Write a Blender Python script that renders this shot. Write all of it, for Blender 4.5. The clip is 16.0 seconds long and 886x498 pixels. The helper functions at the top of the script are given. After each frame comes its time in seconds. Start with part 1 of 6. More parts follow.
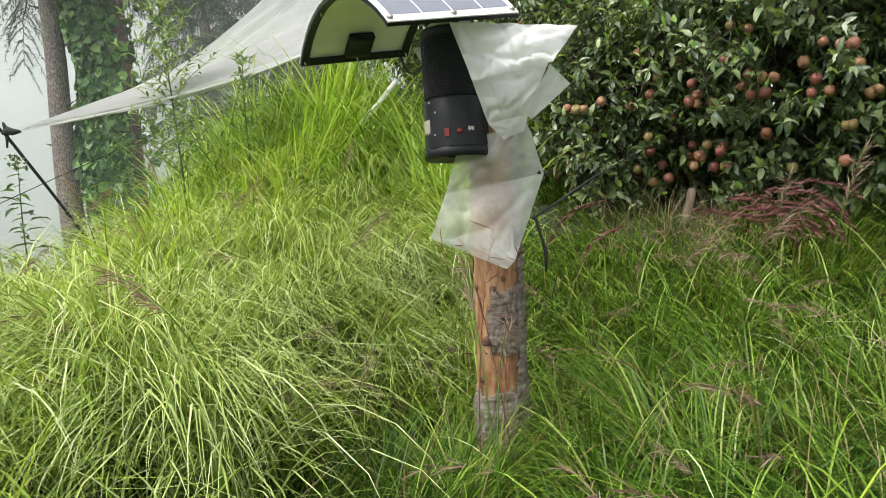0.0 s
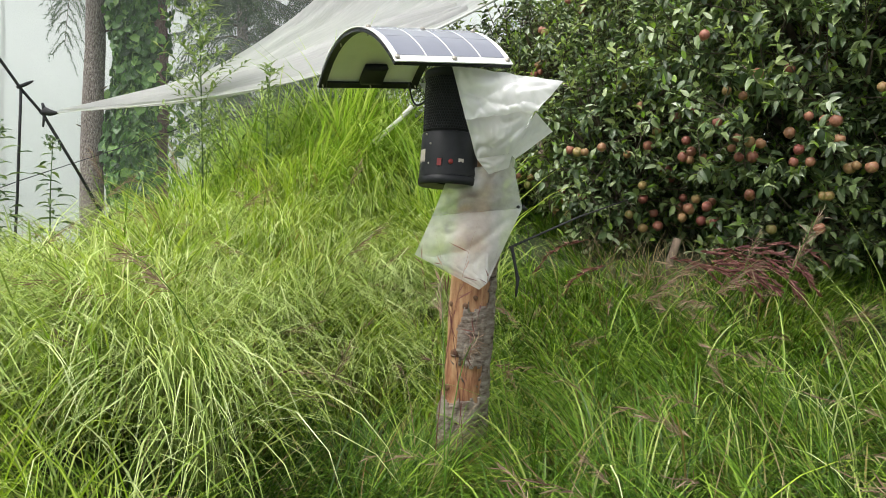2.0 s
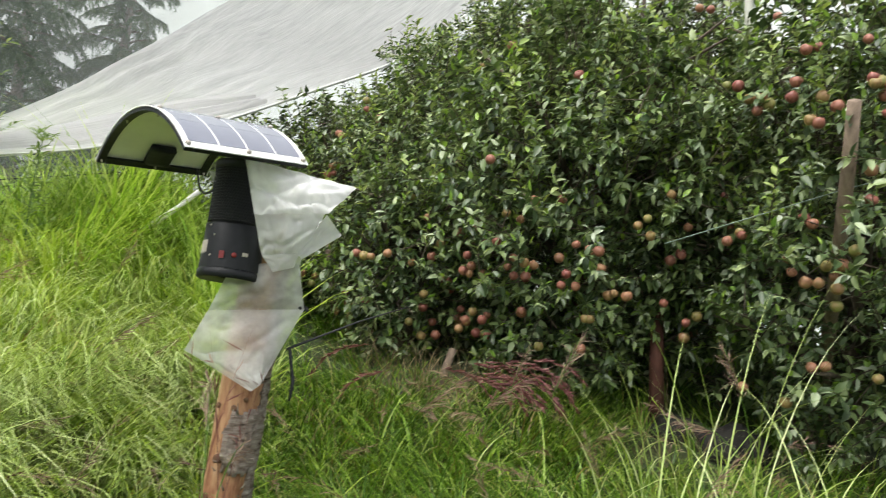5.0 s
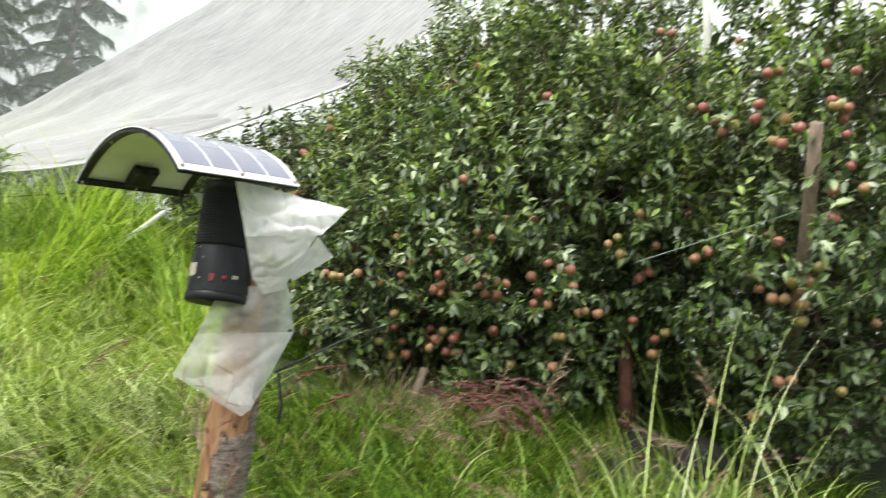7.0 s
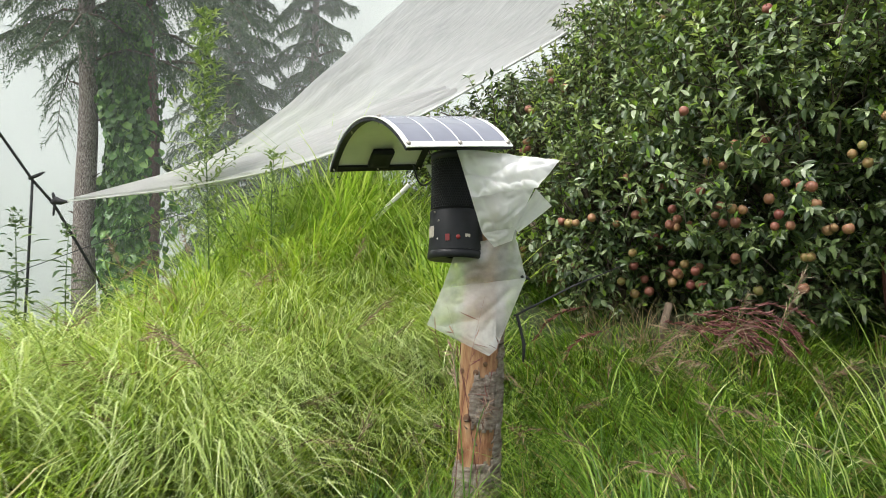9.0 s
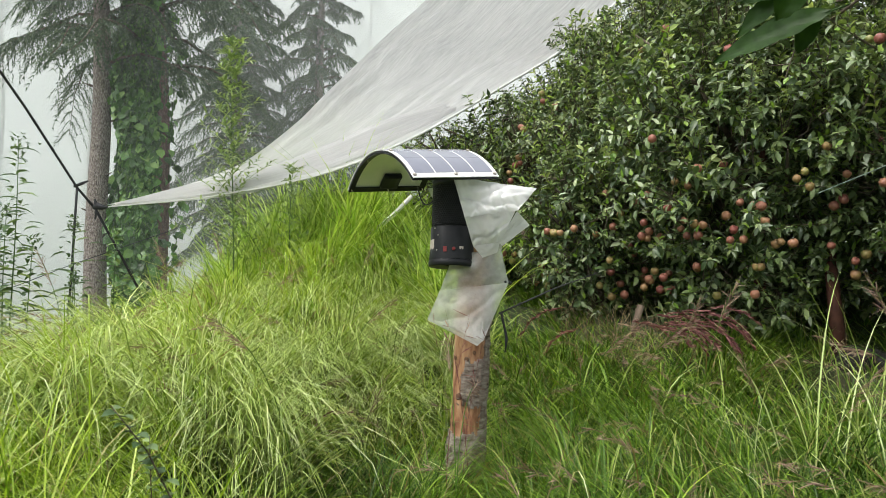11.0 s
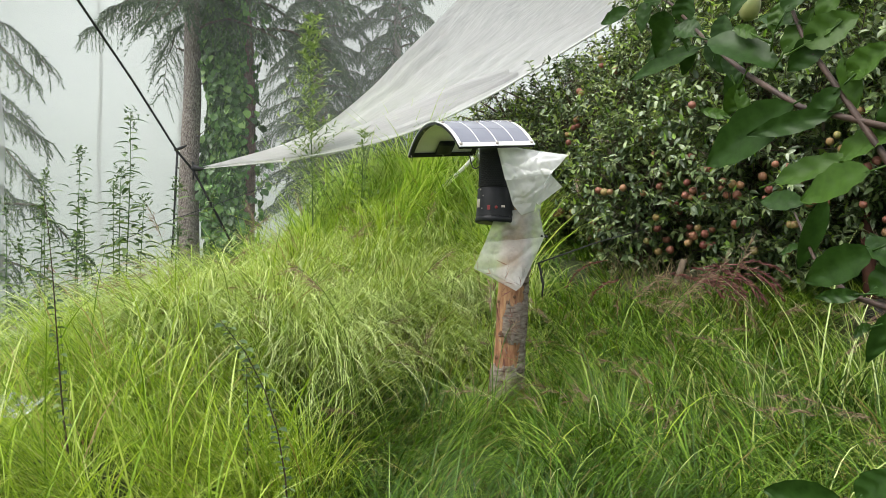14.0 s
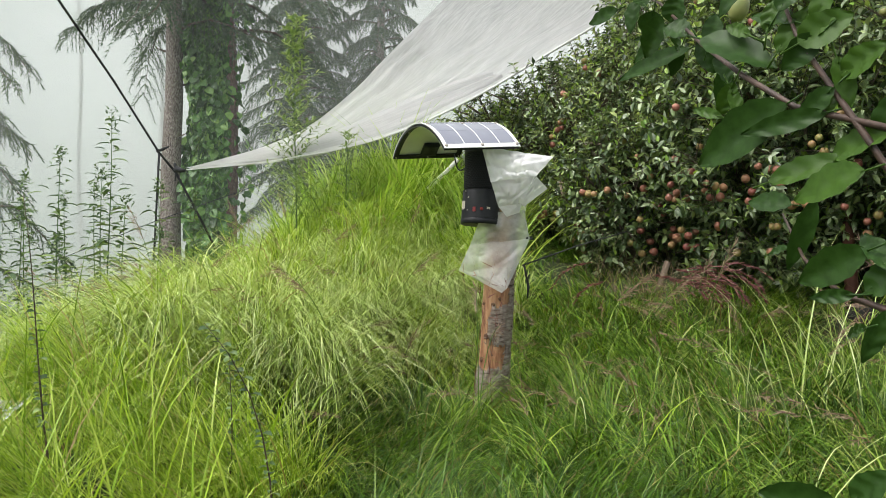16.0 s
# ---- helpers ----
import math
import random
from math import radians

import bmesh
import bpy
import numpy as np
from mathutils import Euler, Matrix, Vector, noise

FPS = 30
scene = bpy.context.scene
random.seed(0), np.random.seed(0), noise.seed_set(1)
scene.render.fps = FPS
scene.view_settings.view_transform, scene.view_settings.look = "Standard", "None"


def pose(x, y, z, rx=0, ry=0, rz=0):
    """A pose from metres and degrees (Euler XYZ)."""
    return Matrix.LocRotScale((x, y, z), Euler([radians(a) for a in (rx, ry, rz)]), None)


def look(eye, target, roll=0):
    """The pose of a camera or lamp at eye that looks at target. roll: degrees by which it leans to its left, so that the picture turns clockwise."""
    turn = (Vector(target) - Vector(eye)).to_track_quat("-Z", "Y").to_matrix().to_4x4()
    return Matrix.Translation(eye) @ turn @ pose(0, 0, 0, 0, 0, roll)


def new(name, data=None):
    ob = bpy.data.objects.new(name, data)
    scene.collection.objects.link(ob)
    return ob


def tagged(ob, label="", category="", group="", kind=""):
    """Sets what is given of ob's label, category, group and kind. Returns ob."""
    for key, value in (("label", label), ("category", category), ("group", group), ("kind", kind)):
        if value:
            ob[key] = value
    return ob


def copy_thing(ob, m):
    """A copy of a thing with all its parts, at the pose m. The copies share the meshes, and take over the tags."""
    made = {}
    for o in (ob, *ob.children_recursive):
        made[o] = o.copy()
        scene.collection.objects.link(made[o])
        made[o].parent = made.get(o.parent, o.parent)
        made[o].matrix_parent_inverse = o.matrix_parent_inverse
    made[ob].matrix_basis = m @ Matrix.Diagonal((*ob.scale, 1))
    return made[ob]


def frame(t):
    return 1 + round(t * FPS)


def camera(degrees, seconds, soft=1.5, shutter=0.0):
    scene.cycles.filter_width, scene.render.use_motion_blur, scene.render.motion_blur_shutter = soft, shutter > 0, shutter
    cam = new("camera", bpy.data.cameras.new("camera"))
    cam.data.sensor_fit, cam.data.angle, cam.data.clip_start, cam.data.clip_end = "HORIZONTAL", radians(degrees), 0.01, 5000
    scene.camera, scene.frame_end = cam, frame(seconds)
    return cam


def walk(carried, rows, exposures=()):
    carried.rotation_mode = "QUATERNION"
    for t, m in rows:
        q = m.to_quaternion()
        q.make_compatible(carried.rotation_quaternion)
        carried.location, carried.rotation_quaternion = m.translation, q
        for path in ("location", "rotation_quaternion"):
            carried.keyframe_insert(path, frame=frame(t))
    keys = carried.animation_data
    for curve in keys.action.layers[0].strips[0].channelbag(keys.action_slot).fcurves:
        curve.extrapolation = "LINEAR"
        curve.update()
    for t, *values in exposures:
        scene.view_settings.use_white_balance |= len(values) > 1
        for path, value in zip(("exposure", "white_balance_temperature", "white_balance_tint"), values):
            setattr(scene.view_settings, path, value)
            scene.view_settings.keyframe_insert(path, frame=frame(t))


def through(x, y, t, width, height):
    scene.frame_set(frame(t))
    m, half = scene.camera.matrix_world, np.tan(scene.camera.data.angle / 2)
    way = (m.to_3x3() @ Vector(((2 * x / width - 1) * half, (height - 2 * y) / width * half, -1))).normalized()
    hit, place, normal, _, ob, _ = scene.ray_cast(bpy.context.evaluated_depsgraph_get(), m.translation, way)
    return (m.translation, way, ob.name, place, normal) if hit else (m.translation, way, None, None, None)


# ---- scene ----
cam = camera(57.7, 16.0, soft=0.6, shutter=0.4)
PATH = [
    (0, (0.204, -0.106, 1.466), (0.022, 1.88, 1.303), -5.7),
    (0.5, (0.121, -0.218, 1.473), (0.021, 1.777, 1.37), -2.9),
    (1, (0.184, -0.336, 1.472), (0.119, 1.662, 1.406), -1.5),
    (1.5, (0.309, -0.369, 1.459), (0.176, 1.625, 1.375), -0.0),
    (2, (0.336, -0.399, 1.468), (0.13, 1.587, 1.361), 0.9),
    (2.5, (0.286, -0.393, 1.476), (0.094, 1.596, 1.374), 1.6),
    (3, (0.248, -0.426, 1.468), (0.091, 1.566, 1.387), 2.0),
    (3.5, (0.277, -0.413, 1.478), (0.145, 1.582, 1.416), 2.0),
    (4, (0.301, -0.41, 1.48), (0.198, 1.587, 1.439), 1.7),
    (4.4, (0.332, -0.432, 1.476), (0.334, 1.568, 1.492), 3.2),
    (4.5, (0.326, -0.412, 1.483), (0.392, 1.586, 1.526), 4.0),
    (4.7, (0.336, -0.382, 1.491), (0.537, 1.605, 1.604), 5.5),
    (6.8, (0.186, -0.336, 1.491), (0.694, 1.581, 1.744), 5.5),
    (7, (0.177, -0.348, 1.486), (0.611, 1.592, 1.707), 4.9),
    (7.5, (0.228, -0.265, 1.461), (0.423, 1.721, 1.599), 2.5),
    (8, (0.304, -0.196, 1.461), (0.234, 1.799, 1.582), 0.6),
    (8.5, (0.327, -0.3, 1.468), (0.153, 1.69, 1.576), -0.7),
    (9, (0.269, -0.603, 1.463), (0.095, 1.388, 1.539), -1.0),
    (9.2, (0.263, -0.744, 1.477), (0.089, 1.247, 1.545), -0.8),
    (11.3, (0.341, -1.477, 1.483), (0.175, 0.515, 1.558), 0.0),
    (11.5, (0.283, -1.598, 1.454), (0.186, 0.398, 1.506), 0.5),
    (12, (0.229, -1.76, 1.432), (0.192, 0.24, 1.409), 2.1),
    (12.5, (0.309, -1.827, 1.457), (0.208, 0.17, 1.416), 2.7),
    (13, (0.461, -1.887, 1.461), (0.232, 0.1, 1.417), 2.0),
    (13.5, (0.554, -1.917, 1.458), (0.224, 0.055, 1.409), 0.8),
    (14, (0.59, -1.939, 1.471), (0.222, 0.026, 1.437), 0.2),
    (14.5, (0.587, -1.94, 1.471), (0.219, 0.025, 1.446), 0.1),
    (15, (0.572, -1.923, 1.464), (0.212, 0.044, 1.435), 0.1),
    (15.5, (0.579, -1.922, 1.47), (0.232, 0.047, 1.442), 0.1),
    (16, (0.576, -1.924, 1.468), (0.249, 0.049, 1.44), 0.2),
]
walk(cam, [(t, look(eye, target, roll)) for t, eye, target, roll in PATH], [(0, 0.78), (4.5, 0.76), (6.8, 1.05), (8.2, 0.92), (9.0, 0.80), (11.5, 0.68), (12.5, 0.78), (14.0, 0.72), (16, 0.70)])

# ---- world and light: thick bright mist under an overcast sky ----
world = bpy.data.worlds.new("overcast")
scene.world = world
world.use_nodes = True
wn, wl = world.node_tree.nodes, world.node_tree.links
sky = wn.new("ShaderNodeTexSky")
sky.sky_type, sky.sun_disc = "NISHITA", False
sky.sun_elevation, sky.sun_rotation = radians(60), radians(229)
sky.air_density, sky.dust_density = 1.0, 4.0
grey = wn.new("ShaderNodeHueSaturation")
grey.inputs["Saturation"].default_value = 0.25
wl.new(sky.outputs[0], grey.inputs["Color"])
wl.new(grey.outputs[0], wn["Background"].inputs[0])
wn["Background"].inputs[1].default_value = 0.16

sun_data = bpy.data.lights.new("sun", "SUN")
sun_data.energy, sun_data.angle, sun_data.color = 1.6, radians(50), (1.0, 0.97, 0.92)
sun = new("sun", sun_data)
sun.matrix_world = look((-11.5, -10, 26.5), (0, 0, 0))


# ---- materials ----
def nodes_of(name):
    m = bpy.data.materials.new(name)
    m.use_nodes = True
    return m, m.node_tree.nodes, m.node_tree.links, m.node_tree.nodes["Principled BSDF"]


def ramp(n, l, source, stops):
    r = n.new("ShaderNodeValToRGB")
    el = r.color_ramp.elements
    while len(el) < len(stops):
        el.new(0.5)
    for e, (p, c) in zip(el, stops):
        e.position, e.color = p, (*c, 1)
    l.new(source, r.inputs[0])
    return r.outputs[0]


def noise_of(n, l, scale, detail=4.0, space="Object", rough=0.6, stretch=None):
    co = n.new("ShaderNodeTexCoord").outputs[space]
    if stretch:
        mp = n.new("ShaderNodeMapping")
        mp.inputs["Scale"].default_value = stretch
        l.new(co, mp.inputs[0])
        co = mp.outputs[0]
    t = n.new("ShaderNodeTexNoise")
    t.inputs["Scale"].default_value, t.inputs["Detail"].default_value, t.inputs["Roughness"].default_value = scale, detail, rough
    l.new(co, t.inputs["Vector"])
    return t.outputs[0]


def mixed(n, l, a, b, factor, mode="MIX"):
    m = n.new("ShaderNodeMix")
    m.data_type, m.blend_type = "RGBA", mode
    for s, v in ((m.inputs[0], factor), (m.inputs[6], a), (m.inputs[7], b)):
        if hasattr(v, "is_linked"):
            l.new(v, s)
        else:
            s.default_value = v if isinstance(v, float) else (*v, 1)
    return m.outputs[2]


def bump_to(n, l, bsdf, height, strength, dist=0.01):
    b = n.new("ShaderNodeBump")
    b.inputs["Strength"].default_value, b.inputs["Distance"].default_value = strength, dist
    l.new(height, b.inputs["Height"])
    l.new(b.outputs[0], bsdf.inputs["Normal"])


def plain(name, stops, scale=8.0, rough=0.6, bump=0.2, metal=0.0, stretch=None, dist=0.004, spec=0.5):
    m, n, l, b = nodes_of(name)
    h = noise_of(n, l, scale, 6.0, stretch=stretch)
    l.new(ramp(n, l, h, stops), b.inputs["Base Color"])
    b.inputs["Roughness"].default_value, b.inputs["Metallic"].default_value = rough, metal
    b.inputs["Specular IOR Level"].default_value = spec
    if bump:
        bump_to(n, l, b, noise_of(n, l, scale * 4, 5.0, stretch=stretch), bump, dist)
    return m


def leafy(name, stops, gloss=0.45, through=0.35, scale=3.0, vein=0.25, spec=0.5):
    """Leaf or blade: colour by island, patches by place, some light passing through."""
    m, n, l, b = nodes_of(name)
    g = n.new("ShaderNodeNewGeometry").outputs["Random Per Island"]
    c = ramp(n, l, g, stops)
    patch = noise_of(n, l, scale, 3.0)
    c = mixed(n, l, c, mixed(n, l, c, (0.45, 0.5, 0.4), 1.0, "MULTIPLY"), ramp(n, l, patch, [(0.4, (0, 0, 0)), (0.75, (vein * 2,) * 3)]))
    l.new(c, b.inputs["Base Color"])
    b.inputs["Roughness"].default_value = gloss
    b.inputs["Specular IOR Level"].default_value = spec
    t = n.new("ShaderNodeBsdfTranslucent")
    l.new(mixed(n, l, c, (1.0, 1.0, 0.55), 1.0, "MULTIPLY"), t.inputs[0])
    mx = n.new("ShaderNodeMixShader")
    mx.inputs[0].default_value = through
    l.new(b.outputs[0], mx.inputs[1]), l.new(t.outputs[0], mx.inputs[2])
    l.new(mx.outputs[0], n["Material Output"].inputs[0])
    return m


# Shade from the apple trees is put into this blade's colour.
M_GRASS = leafy("shade_toned_blade", [(0.0, (0.022, 0.060, 0.005)), (0.35, (0.048, 0.118, 0.009)), (0.65, (0.095, 0.20, 0.014)), (0.84, (0.17, 0.30, 0.028)), (0.92, (0.29, 0.39, 0.08)), (0.96, (0.30, 0.25, 0.09)), (1.0, (0.19, 0.11, 0.05))], 0.40, 0.28, 1.2, 0.25, 0.35)
# Same green with less of that shade in it.
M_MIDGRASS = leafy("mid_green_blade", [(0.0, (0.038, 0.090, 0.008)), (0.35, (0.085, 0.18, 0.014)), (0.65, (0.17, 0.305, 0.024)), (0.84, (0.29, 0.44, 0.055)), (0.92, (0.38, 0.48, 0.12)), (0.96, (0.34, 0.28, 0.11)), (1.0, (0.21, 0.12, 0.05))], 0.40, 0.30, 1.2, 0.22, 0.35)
# Yellower grass, brightened as well for open sky light on the left.
M_SUNGRASS = leafy("sun_toned_yellow_green_blade", [(0.0, (0.11, 0.20, 0.012)), (0.3, (0.26, 0.41, 0.030)), (0.6, (0.43, 0.58, 0.060)), (0.83, (0.58, 0.70, 0.15)), (0.94, (0.68, 0.76, 0.28)), (0.97, (0.46, 0.36, 0.16)), (1.0, (0.36, 0.22, 0.11))], 0.40, 0.38, 1.2, 0.14, 0.35)
# Colour paled to add the mist's haze over the mound.
M_TALLGRASS = leafy("bright_green_blade", [(0.0, (0.13, 0.23, 0.025)), (0.3, (0.29, 0.47, 0.055)), (0.7, (0.50, 0.67, 0.13)), (1.0, (0.70, 0.80, 0.32))], 0.40, 0.40, 1.2, 0.14, 0.35)
M_REED = leafy("pale_grass_blade", [(0.0, (0.20, 0.29, 0.06)), (0.3, (0.40, 0.52, 0.14)), (0.65, (0.60, 0.71, 0.27)), (1.0, (0.76, 0.82, 0.48))], 0.38, 0.32, 1.2, 0.14, 0.45)
# Last stops paint a pale sheen on some leaves, besides pale undersides.
M_LEAF = leafy("apple_leaf", [(0.0, (0.030, 0.056, 0.019)), (0.42, (0.092, 0.143, 0.052)), (0.70, (0.20, 0.27, 0.105)), (0.84, (0.33, 0.41, 0.175)), (0.93, (0.36, 0.43, 0.27)), (1.0, (0.42, 0.47, 0.36))], 0.40, 0.22, 3.0, 0.2, 0.55)
M_YOUNG = leafy("young_apple_leaf", [(0.0, (0.19, 0.36, 0.05)), (1.0, (0.36, 0.52, 0.10))], 0.4, 0.4, 3.0, 0.15)
M_NEARLEAF = leafy("broad_apple_leaf", [(0.0, (0.018, 0.048, 0.008)), (0.6, (0.034, 0.082, 0.012)), (1.0, (0.075, 0.15, 0.022))], 0.40, 0.20, 60.0, 0.4, 0.22)
M_NEARYOUNG = leafy("bright_broad_leaf", [(0.0, (0.036, 0.088, 0.008)), (1.0, (0.072, 0.145, 0.015))], 0.45, 0.24, 60.0, 0.3, 0.25)
M_IVY = leafy("ivy_leaf", [(0.0, (0.022, 0.07, 0.010)), (0.5, (0.06, 0.165, 0.026)), (0.8, (0.12, 0.28, 0.05)), (1.0, (0.24, 0.42, 0.09))], 0.4, 0.15, 2.0)
M_WEED = leafy("weed_leaf", [(0.0, (0.05, 0.10, 0.035)), (0.6, (0.11, 0.18, 0.065)), (0.9, (0.20, 0.29, 0.11)), (1.0, (0.32, 0.42, 0.16))], 0.45, 0.25)
M_FEATHER = leafy("feathery_weed_leaf", [(0.0, (0.15, 0.24, 0.07)), (0.7, (0.29, 0.40, 0.14)), (1.0, (0.46, 0.56, 0.24))], 0.5, 0.35)
M_NEEDLE = leafy("conifer_needles", [(0.0, (0.035, 0.065, 0.035)), (0.7, (0.075, 0.12, 0.06)), (1.0, (0.13, 0.18, 0.09))], 0.6, 0.15, 1.0)
M_PLUME = leafy("grass_plume", [(0.0, (0.18, 0.09, 0.085)), (0.6, (0.34, 0.22, 0.175)), (1.0, (0.48, 0.36, 0.27))], 0.7, 0.3)
M_WINE = leafy("wine_red_grass", [(0.0, (0.10, 0.03, 0.035)), (0.6, (0.20, 0.07, 0.07)), (1.0, (0.38, 0.20, 0.17))], 0.7, 0.3)
M_DRY = leafy("dead_stems", [(0.0, (0.11, 0.075, 0.035)), (0.6, (0.23, 0.17, 0.085)), (1.0, (0.38, 0.32, 0.18))], 0.8, 0.15)
M_STALK = plain("dark_weed_stalk", [(0.3, (0.03, 0.02, 0.016)), (0.7, (0.09, 0.05, 0.035))], 30.0, 0.6, 0.2)
M_SOIL = plain("turf_soil", [(0.3, (0.018, 0.028, 0.008)), (0.55, (0.03, 0.045, 0.012)), (0.75, (0.05, 0.04, 0.02))], 2.0, 0.95, 0.6, dist=0.03)
M_BARK = plain("grey_log_bark", [(0.30, (0.04, 0.028, 0.02)), (0.41, (0.19, 0.145, 0.115)), (0.58, (0.31, 0.265, 0.225)), (0.74, (0.44, 0.40, 0.35))], 22.0, 0.9, 1.0, stretch=(0.8, 0.8, 3.0), dist=0.014)
M_STRIP = plain("stripped_pine_wood", [(0.28, (0.08, 0.03, 0.016)), (0.42, (0.24, 0.105, 0.05)), (0.55, (0.38, 0.215, 0.11)), (0.75, (0.52, 0.37, 0.23))], 9.0, 0.7, 0.8, stretch=(3, 3, 0.6), dist=0.01)
M_KNOT = plain("dark_wood_knot", [(0.3, (0.05, 0.025, 0.015)), (0.7, (0.16, 0.08, 0.04))], 40.0, 0.8, 0.4)
M_TRUNK = plain("conifer_bark", [(0.34, (0.08, 0.062, 0.055)), (0.5, (0.25, 0.205, 0.18)), (0.66, (0.46, 0.41, 0.37))], 20.0, 0.95, 1.0, stretch=(2, 2, 0.8), dist=0.03)
M_TRUNKRED = plain("reddish_conifer_bark", [(0.25, (0.07, 0.045, 0.038)), (0.5, (0.17, 0.11, 0.09)), (0.75, (0.27, 0.19, 0.16))], 11.0, 0.95, 1.0, stretch=(2, 2, 0.8), dist=0.03)
M_TWIG = plain("apple_bark", [(0.3, (0.035, 0.025, 0.017)), (0.7, (0.13, 0.10, 0.07))], 12.0, 0.85, 0.5)
M_REDTRUNK = plain("painted_red_brown_bark", [(0.3, (0.05, 0.018, 0.012)), (0.7, (0.12, 0.042, 0.027))], 10.0, 0.8, 0.5)
M_STAKE = plain("weathered_stake", [(0.3, (0.075, 0.052, 0.034)), (0.7, (0.19, 0.145, 0.105))], 6.0, 0.85, 0.4, stretch=(4, 4, 0.5))
M_PALEPOLE = plain("pale_pole", [(0.3, (0.50, 0.50, 0.44)), (0.7, (0.70, 0.70, 0.64))], 6.0, 0.7, 0.2)
M_BLACK = plain("black_plastic", [(0.3, (0.004, 0.0045, 0.006)), (0.7, (0.009, 0.010, 0.012))], 30.0, 0.45, 0.08, dist=0.001, spec=0.30)
# Near-black that stands in for the shade inside the trap's sleeve.
M_HOLE = plain("inside_shade", [(0.0, (0.003, 0.003, 0.003)), (1.0, (0.006, 0.006, 0.006))], 5.0, 0.9, 0.0)
M_ROPE = plain("black_rope", [(0.3, (0.012, 0.012, 0.014)), (0.7, (0.04, 0.04, 0.045))], 60.0, 0.8, 0.4, dist=0.002)
M_RED = plain("red_button", [(0.3, (0.16, 0.008, 0.010)), (0.7, (0.24, 0.016, 0.014))], 30.0, 0.35, 0.0)
M_STICKER = plain("pale_sticker", [(0.3, (0.36, 0.31, 0.26)), (0.7, (0.50, 0.45, 0.39))], 40.0, 0.5, 0.0)
M_WHITEEDGE = plain("white_laminate", [(0.3, (0.70, 0.71, 0.70)), (0.7, (0.82, 0.82, 0.80))], 20.0, 0.35, 0.05)
# Base colour lightened to stand in for the sky mirrored in the cells.
M_CELL = plain("solar_cell", [(0.3, (0.17, 0.18, 0.225)), (0.7, (0.23, 0.24, 0.285))], 3.0, 0.22, 0.02, spec=0.9)
M_BACK = plain("panel_backing", [(0.3, (0.66, 0.65, 0.62)), (0.7, (0.75, 0.74, 0.70))], 8.0, 0.4, 0.0)
M_STEEL = plain("steel_bolt", [(0.3, (0.35, 0.32, 0.28)), (0.7, (0.55, 0.5, 0.44))], 60.0, 0.35, 0.0, 0.9)
M_WIRE = plain("grey_green_wire", [(0.3, (0.14, 0.19, 0.16)), (0.7, (0.22, 0.28, 0.24))], 60.0, 0.5, 0.0)
M_POLE = plain("brown_pole", [(0.3, (0.13, 0.09, 0.065)), (0.7, (0.30, 0.225, 0.165))], 6.0, 0.85, 0.4, stretch=(4, 4, 0.5))
M_SHOOT = leafy("upright_shoot_leaf", [(0.0, (0.13, 0.20, 0.055)), (0.5, (0.26, 0.36, 0.10)), (0.8, (0.42, 0.52, 0.17)), (1.0, (0.46, 0.52, 0.30))], 0.45, 0.4, 3.0, 0.15, 0.35)
M_ROCK = plain("dark_stone", [(0.3, (0.010, 0.009, 0.008)), (0.7, (0.032, 0.029, 0.024))], 9.0, 0.9, 0.7, dist=0.02)


def film_material(name, tint, clear, scale, streak, space="Object", rough=0.24, depth=0.008, low=0.9, gathered=None):
    """Thin milky sheet: partly clear, partly lit from both sides."""
    m, n, l, b = nodes_of(name)
    s = noise_of(n, l, scale, 6.0, space, stretch=streak)
    col = ramp(n, l, s, [(0.3, tuple(v * low for v in tint)), (0.7, tint)])
    if gathered:
        # Cloth bunched together towards its corner is whiter.
        sep, mp = n.new("ShaderNodeSeparateXYZ"), n.new("ShaderNodeMapRange")
        l.new(n.new("ShaderNodeTexCoord").outputs["UV"], sep.inputs[0])
        l.new(sep.outputs[0], mp.inputs[0])
        mp.interpolation_type = "SMOOTHSTEP"
        mp.inputs["From Min"].default_value, mp.inputs["From Max"].default_value = gathered
        col = mixed(n, l, (0.86, 0.86, 0.85), col, mp.outputs[0])
    l.new(col, b.inputs["Base Color"])
    b.inputs["Roughness"].default_value = rough
    bump_to(n, l, b, noise_of(n, l, scale * 1.7, 6.0, space, stretch=streak), 0.6, depth)
    t = n.new("ShaderNodeBsdfTranslucent")
    l.new(col, t.inputs[0])
    a = n.new("ShaderNodeMixShader")
    a.inputs[0].default_value = 0.45
    l.new(b.outputs[0], a.inputs[1]), l.new(t.outputs[0], a.inputs[2])
    c = n.new("ShaderNodeMixShader")
    l.new(ramp(n, l, s, [(0.25, (clear * 1.5,) * 3), (0.7, (clear * 0.6,) * 3)]), c.inputs[0])
    l.new(a.outputs[0], c.inputs[1]), l.new(n.new("ShaderNodeBsdfTransparent").outputs[0], c.inputs[2])
    l.new(c.outputs[0], n["Material Output"].inputs[0])
    return m


M_PLASTIC = film_material("milky_plastic", (0.93, 0.94, 0.94), 0.52, 5.0, (1, 1, 1))
# Extra layers make it whiter; whitened further for sky light on the top.
M_FOLDED = film_material("folded_milky_plastic", (0.98, 0.975, 0.975), 0.14, 5.0, (1, 1, 1), "Object", 0.3)
M_WEB = film_material("dewy_web", (0.80, 0.82, 0.80), 0.85, 40.0, (1, 1, 1), "Object", 0.5)
M_NET = film_material("white_hail_net", (0.52, 0.52, 0.51), 0.17, 3.0, (0.8, 9.0, 1.0), "UV", 0.4, 0.08, 0.74, (3.0, 7.5))
